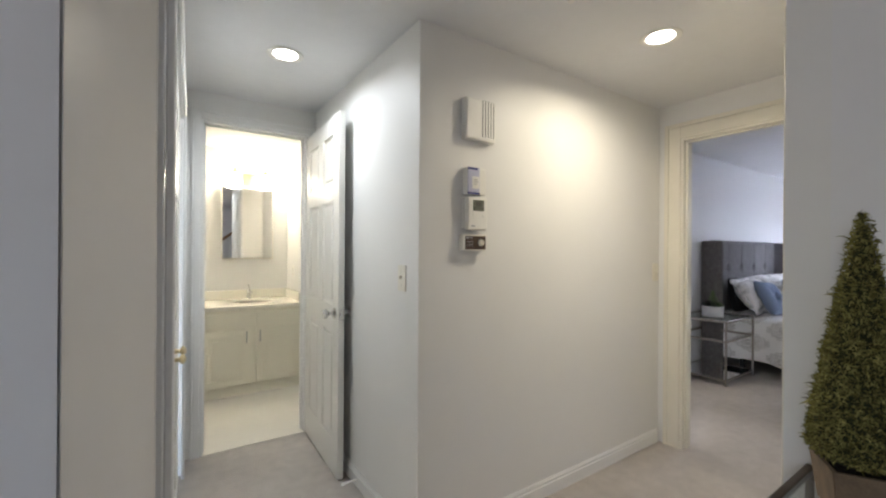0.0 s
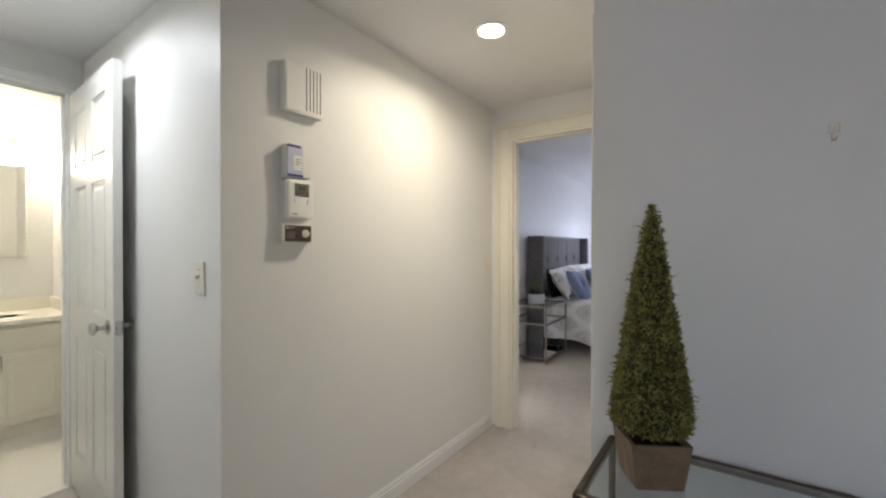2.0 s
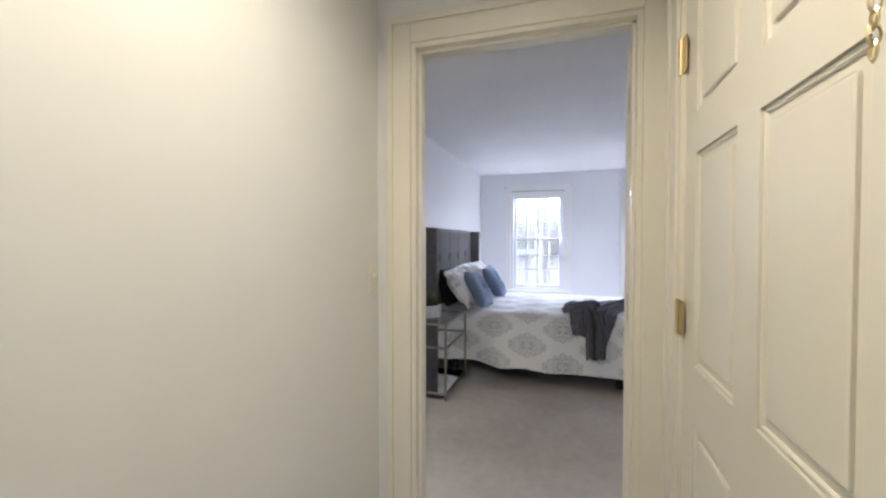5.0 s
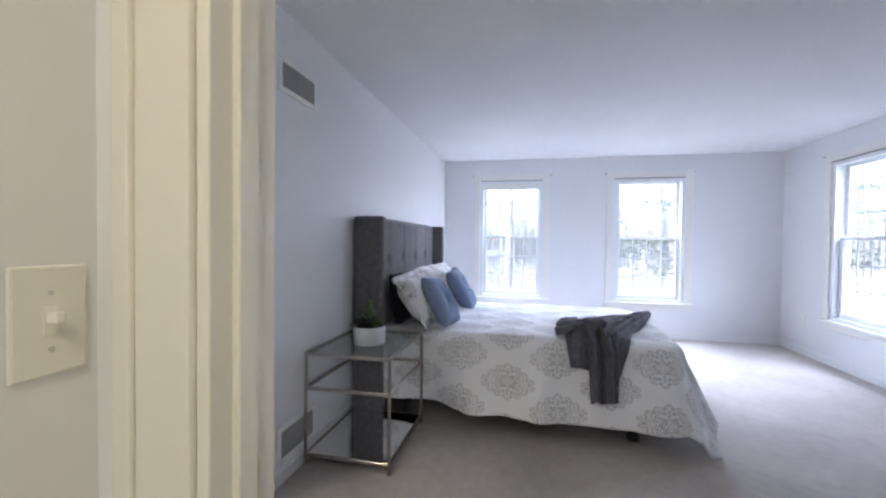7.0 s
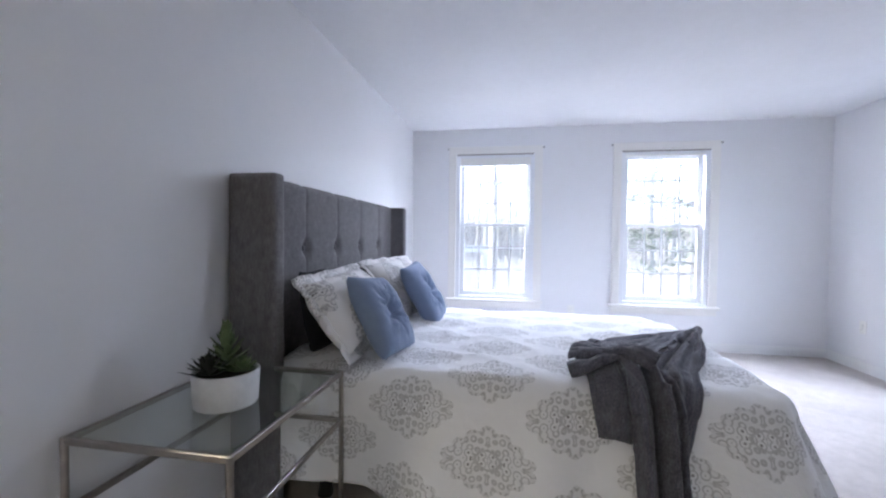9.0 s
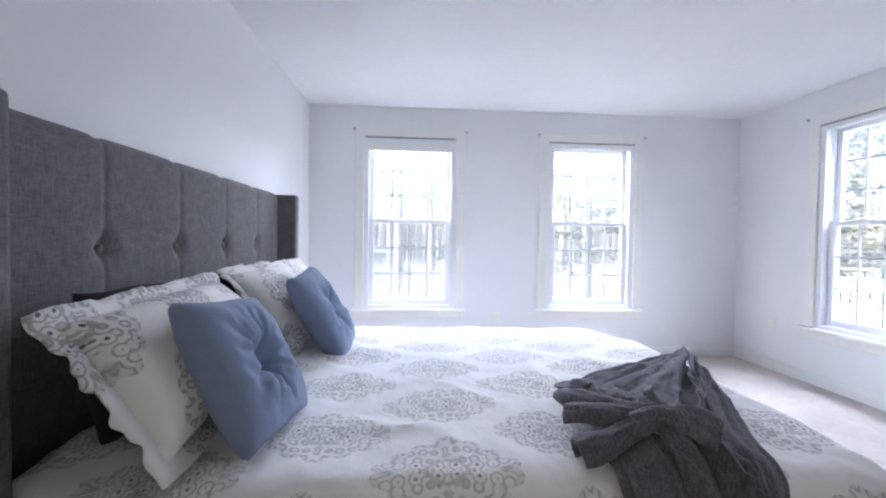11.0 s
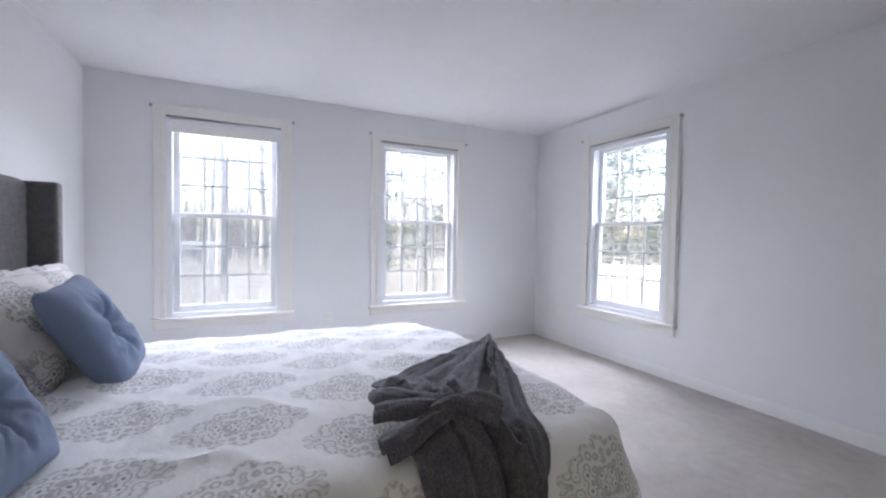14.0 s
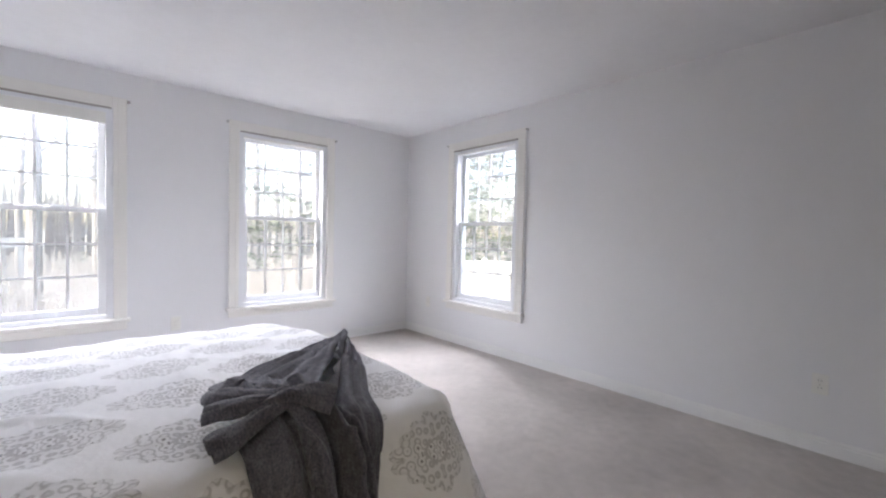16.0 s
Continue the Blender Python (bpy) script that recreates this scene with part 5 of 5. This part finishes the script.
part("surround", bm, M_TUB, tb, "moulded white surround with ledges")
bm = bmesh.new()
lathe(bm, [(0, 0), (0.012, 0), (0.012, 0.006), (0, 0.007)], Matrix.Translation((0.30, 0.699, 0.98)) @ Matrix.Rotation(radians(90), 4, "X"), 16)
part("drain_cover", bm, M_NICKEL, tb, "small chrome cap", True)

# ---- bedroom fittings ----
M_VENT = mat("vent_grey_metal", (0.55, 0.55, 0.56), 0.45, 0.2, var=0.06, scale=20)


def wall_grille(name, x0, x1, z0, z1, n, label):
    ob = thing(name, ((x0 + x1) / 2, NY, (z0 + z1) / 2), label, "vent")
    w, h = (x1 - x0) / 2, (z1 - z0) / 2
    prt("frame", ob, M_PLASTIC, (-w - 0.03, -0.007, -h - 0.03, -w, 0, h + 0.03), (w, -0.007, -h - 0.03, w + 0.03, 0, h + 0.03), (-w, -0.007, h, w, 0, h + 0.03), (-w, -0.007, -h - 0.03, w, 0, -h), bevel=0.002)
    prt("backing", ob, M_SLOT, (-w, -0.0015, -h, w, -0.0005, h), bevel=0)
    me = None
    for i in range(n):
        x = -w + 2 * w * (i + 0.5) / n
        if me is None:
            bm = bmesh.new()
            box(bm, -0.0019, -0.007, -h, 0.0019, -0.0016, h)
            sl = part("slat", bm, M_VENT, ob)
            me = sl.data
        else:
            sl = new("slat", me)
            sl.parent = ob
        sl.location = (x, 0, 0)
    return ob


wall_grille("return_vent", 5.935, 6.245, 2.035, 2.160, 22, "white metal air vent high on the bedroom wall")
wall_grille("floor_register", 5.935, 6.245, 0.125, 0.262, 22, "metal heating register low on the bedroom wall")

# potted succulent on the nightstand
M_CONCRETE = mat("whitewashed_concrete", (0.62, 0.62, 0.63), 0.85, var=0.12, scale=25, bump=0.4, bscale=120, bdist=0.002)
M_SUCC = mat("succulent_green", (0.12, 0.17, 0.075), 0.5, var=0.3, scale=60)
M_SUCD = mat("dark_succulent", (0.045, 0.05, 0.035), 0.55, var=0.3, scale=60)
pp = thing("potted_succulent", (6.415, 2.385, NZ - 0.004), "small succulents in a round whitewashed concrete pot", "plant")
bm = bmesh.new()
lathe(bm, [(0.0, 0), (0.092, 0), (0.095, 0.004), (0.100, 0.104), (0.098, 0.107), (0.092, 0.107), (0.090, 0.092), (0.0, 0.092)], None, 36)
part("pot", bm, M_CONCRETE, pp, "", True)
bm = bmesh.new()
lathe(bm, [(0.0, 0.090), (0.088, 0.090), (0.088, 0.098), (0.0, 0.100)], None, 24)
part("soil", bm, M_SOIL, pp)


def rosette(name, cx, cy, cz, count, ln, wd, up, material, seed, stem=0.0):
    rr = random.Random(seed)
    bm = bmesh.new()
    for i in range(count):
        f = i / count
        a = i * 2.39996
        tilt = up * f + 0.15
        d = Vector((math.cos(a) * math.cos(tilt), math.sin(a) * math.cos(tilt), math.sin(tilt)))
        sd = Vector((-math.sin(a), math.cos(a), 0))
        nn = d.cross(sd)
        L = ln * (1 - 0.45 * f) * (0.85 + 0.3 * rr.random())
        b = Vector((cx, cy, cz + stem * f))
        pts = [(0, 0.35), (0.4, 1.0), (0.75, 0.8), (1.0, 0.05)]
        rows = []
        for s, q in pts:
            c = b + d * L * s + Vector((0, 0, 0.15 * L * s * s))
            rows.append([bm.verts.new(c + sd * wd * q), bm.verts.new(c - nn * wd * 0.35 * q), bm.verts.new(c - sd * wd * q), bm.verts.new(c + nn * wd * 0.25 * q)])
        for p, q in zip(rows, rows[1:]):
            for k in range(4):
                bm.faces.new((p[k], p[(k + 1) % 4], q[(k + 1) % 4], q[k]))
    return part(name, bm, material, pp, "", True)


rosette("succulent", 0.0, 0.0, 0.10, 44, 0.078, 0.012, 1.3, M_SUCC, 1, 0.125)
rosette("succulent", -0.052, 0.02, 0.10, 30, 0.078, 0.008, 1.3, M_SUCD, 2, 0.02)
rosette("succulent", 0.055, 0.0, 0.10, 28, 0.066, 0.011, 1.2, M_SUCD, 3, 0.02)
rosette("succulent", 0.01, -0.05, 0.10, 24, 0.060, 0.013, 1.0, M_SUCC, 4, 0.01)
rosette("succulent", -0.01, 0.055, 0.10, 24, 0.062, 0.011, 1.1, M_SUCD, 6, 0.01)

# ---- outdoors ----
M_GROUND = mat("leaf_litter", (0.36, 0.345, 0.31), 1.0, var=0.3, scale=0.6, bump=0.6, bscale=8, bdist=0.05)
bm = bmesh.new()
bmesh.ops.create_grid(bm, x_segments=1, y_segments=1, size=900, matrix=Matrix.Translation((0, 0, -1.6)))
structure("ground", bm, M_GROUND, "pale winter ground of dry leaves and grass", "ground")
M_BARK = mat("grey_bark", (0.37, 0.355, 0.345), 0.95, var=0.3, scale=6, bump=0.8, bscale=30, bdist=0.02)
M_NEEDLE = mat("pine_needles", (0.15, 0.175, 0.135), 0.8, var=0.4, scale=4)
M_BRUSH = mat("dry_brush", (0.50, 0.48, 0.46), 0.95, var=0.35, scale=3)
M_FENCE = mat("white_vinyl_rail", (0.82, 0.82, 0.82), 0.4, var=0.03, scale=5)


def limb(verts, faces, a, b, r0, r1, seg=5):
    d = (b - a).normalized()
    u = d.orthogonal().normalized()
    w = d.cross(u)
    i = len(verts)
    for c, r in ((a, r0), (b, r1)):
        for k in range(seg):
            t = 2 * math.pi * k / seg
            verts.append(c + (u * math.cos(t) + w * math.sin(t)) * r)
    for k in range(seg):
        faces.append((i + k, i + (k + 1) % seg, i + seg + (k + 1) % seg, i + seg + k))


def from_lists(name, verts, faces, material):
    me = bpy.data.meshes.new(name)
    me.from_pydata([tuple(v) for v in verts], [], faces)
    me.materials.append(material)
    return me


def bare_tree(at, height, seed):
    rr = random.Random(seed)
    tr = thing("tree", at, "tall leafless deciduous tree in the woods outside", "tree", "bare trees")
    v, f = [], []
    p, d = Vector((0, 0, 0)), Vector((rr.gauss(0, 0.03), rr.gauss(0, 0.03), 1)).normalized()
    steps, r = 9, height * 0.014
    v2, f2 = [], []

    def branch(p, d, ln, r, depth):
        for _ in range(4):
            q = p + d * ln / 4
            limb(v2, f2, p, q, r, r * 0.8, 4)
            p, r = q, r * 0.8
            d = (d + Vector((rr.gauss(0, 0.16), rr.gauss(0, 0.16), rr.gauss(0.05, 0.12)))).normalized()
            if depth < 3:
                e = (d + Vector((rr.gauss(0, 0.6), rr.gauss(0, 0.6), rr.gauss(0.15, 0.4)))).normalized()
                branch(p, e, ln * 0.52, r * 0.6, depth + 1)

    for i in range(steps):
        q = p + d * height / steps
        limb(v, f, p, q, r * (1 - i / steps * 0.8), r * (1 - (i + 1) / steps * 0.8), 8)
        p = q
        d = (d + Vector((rr.gauss(0, 0.05), rr.gauss(0, 0.05), 0))).normalized()
        if i > 1:
            for _ in range(2):
                a = rr.random() * 6.28
                branch(p, Vector((math.cos(a), math.sin(a), 0.55 + 0.5 * rr.random())).normalized(), height * (0.30 - 0.018 * i), r * 0.33 * (1 - i / steps * 0.6), 0 if i < 7 else 1)
    for nm, a, b in (("trunk", v, f), ("crown", v2, f2)):
        ob = new(nm, from_lists(nm, a, b, M_BARK))
        ob.parent = tr
    return tr


def pine(at, height, seed):
    rr = random.Random(seed)
    tr = thing("pine_tree", at, "tall green pine with drooping boughs outside the window", "tree", "pines")
    v, f, v2, f2 = [], [], [], []
    r = height * 0.016
    for i in range(8):
        limb(v, f, Vector((0, 0, height * i / 8)), Vector((0, 0, height * (i + 1) / 8)), r * (1 - i / 8.5), r * (1 - (i + 1) / 8.5), 8)
    z = height * 0.14
    while z < height * 0.98:
        n = rr.randint(3, 5)
        for k in range(n):
            a = rr.random() * 6.28
            ln = height * 0.24 * (1 - z / height) ** 0.7 * (0.7 + 0.5 * rr.random()) + 0.3
            p = Vector((0, 0, z))
            d = Vector((math.cos(a), math.sin(a), 0.12))
            for s in range(5):
                q = p + d * ln / 5
                limb(v, f, p, q, 0.035 * (1 - s / 6), 0.035 * (1 - (s + 1) / 6), 4)
                for _ in range(int(9 * (s + 1) / 3)):
                    c = p.lerp(q, rr.random()) + Vector((rr.gauss(0, 0.22), rr.gauss(0, 0.22), rr.gauss(-0.03, 0.10)))
                    e = Vector((rr.gauss(0, 1), rr.gauss(0, 1), rr.gauss(0, 0.5))).normalized() * (0.09 + 0.10 * rr.random())
                    w = e.cross(Vector((rr.gauss(0, 1), rr.gauss(0, 1), rr.gauss(0, 1)))).normalized() * 0.035
                    j = len(v2)
                    v2 += [c - e, c + w, c + e, c - w]
                    f2.append((j, j + 1, j + 2, j + 3))
                p = q
                d.z -= 0.07
        z += height * 0.035
    ob = new("trunk", from_lists("trunk", v, f, M_BARK))
    ob.parent = tr
    ob = new("crown", from_lists("crown", v2, f2, M_NEEDLE))
    ob.parent = tr
    return tr


trees = [bare_tree((19.0, 6.2, -1.6), 13.0, 11), bare_tree((23.5, 2.4, -1.6), 15.0, 12), bare_tree((21.0, -1.8, -1.6), 12.0, 13)]
for i, (x, y, s) in enumerate(((26, 9.5, 1.1), (30, 5.0, 0.9), (27, -5.2, 1.05), (33, 0.6, 1.2), (36, 11, 1.0), (35, -9, 1.1), (41, 4, 1.2), (29, -13, 0.9))):
    c = copy_thing(trees[i % 3], pose(x, y, -1.6, 0, 0, 77 * i))
    c.scale = (s, s, s)
pines = [pine((16.2, -8.8, -1.6), 12.0, 21), pine((20.5, -4.6, -1.6), 14.0, 22)]
for i, (x, y, s) in enumerate(((14.0, -13.0, 1.0), (19.0, -13.5, 1.1), (23.0, -9.0, 1.0), (27.0, -1.2, 0.9), (17.5, -19.0, 1.2), (25, -17, 1.1))):
    c = copy_thing(pines[i % 2], pose(x, y, -1.6, 0, 0, 61 * i + 20))
    c.scale = (s, s, s)

# far woods and undergrowth
rr = random.Random(31)
v, f = [], []
for k in range(1500):
    a = rr.uniform(-1.45, 0.75)
    d = rr.uniform(38, 75)
    p = Vector((8 + d * math.cos(a), d * math.sin(a), -1.6))
    h = rr.uniform(4, 9)
    limb(v, f, p, p + Vector((rr.gauss(0, 0.3), rr.gauss(0, 0.3), h)), 0.14, 0.03, 4)
    for _ in range(9):
        q = p + Vector((0, 0, h * rr.uniform(0.3, 0.95)))
        limb(v, f, q, q + Vector((rr.gauss(0, 1.1), rr.gauss(0, 1.1), rr.uniform(0.2, 1.4))), 0.035, 0.01, 3)
tagged(new("far_woods", from_lists("far_woods", v, f, M_BARK)), "hazy line of distant bare woods", "woods", kind="stuff")
v, f = [], []
for k in range(5200):
    a = rr.uniform(-1.5, 0.8)
    d = rr.uniform(9, 34)
    p = Vector((9 + d * math.cos(a), d * math.sin(a), -1.6))
    if p.x < 10.8 and p.y > -6:
        continue
    for _ in range(4):
        limb(v, f, p, p + Vector((rr.gauss(0, 0.35), rr.gauss(0, 0.35), rr.uniform(0.4, 1.7))), 0.012, 0.004, 3)
tagged(new("undergrowth", from_lists("undergrowth", v, f, M_BRUSH)), "dry winter brush and saplings", "brush", kind="stuff")

# white picket fence beyond the side window
dk = thing("fence", (12.07, -5.86, -1.6), "white vinyl picket fence with a flat top rail", "fence")
dk.rotation_euler = (0, 0, radians(42))
prt("top_rail", dk, M_FENCE, (-4.5, -0.06, 2.15, 2.6, 0.06, 2.22), bevel=0.006)
prt("under_rail", dk, M_FENCE, (-4.5, -0.02, 1.98, 2.6, 0.02, 2.12), bevel=0.004)
prt("bottom_rail", dk, M_FENCE, (-4.5, -0.02, 0.15, 2.6, 0.02, 0.27), bevel=0.004)
for x in (-4.5, -2.1, 0.25, 2.6):
    prt("post", dk, M_FENCE, (x - 0.055, -0.055, 0.0, x + 0.055, 0.055, 2.30), bevel=0.006)
bm = bmesh.new()
box(bm, -0.040, -0.034, 0.10, 0.040, -0.022, 2.15, 0.002, 1)
picket = part("picket", bm, M_FENCE, dk)
for i in range(60):
    o = picket if i == 0 else new("picket", picket.data)
    o.parent = dk
    o.location = (-4.38 + 0.1165 * i, 0, 0)

# overhead wire and far road rail
bm = bmesh.new()
cyl(bm, (30, -25, 4.3), (30, 25, 4.5), 0.02, seg=6)
cyl(bm, (30, -25, 4.9), (30, 25, 5.1), 0.02, seg=6)
solo("power_line", bm, M_DARK, "dark overhead power lines across the view", "power line")
bm = bmesh.new()
box(bm, 29.0, 2.5, 0.35, 29.1, 16, 0.75, 0.01)
for i in range(6):
    box(bm, 29.1, 3.0 + 2.5 * i, -1.6, 29.2, 3.15 + 2.5 * i, 0.7)
solo("guard_rail", bm, M_VENT, "grey roadside guard rail beyond the brush", "guard rail")

wr = thing("curtain_wand", (8.128, SY, 1.28), "thin hanging white curtain wand beside the window", "curtain wand")
bm = bmesh.new()
cyl(bm, (0, 0.014, -0.90), (0, 0.014, 0.93), 0.005, seg=10)
cyl(bm, (0, 0.0, 0.90), (0, 0.03, 0.90), 0.008, seg=10)
part("wand", bm, M_VINYL, wr, "", True)
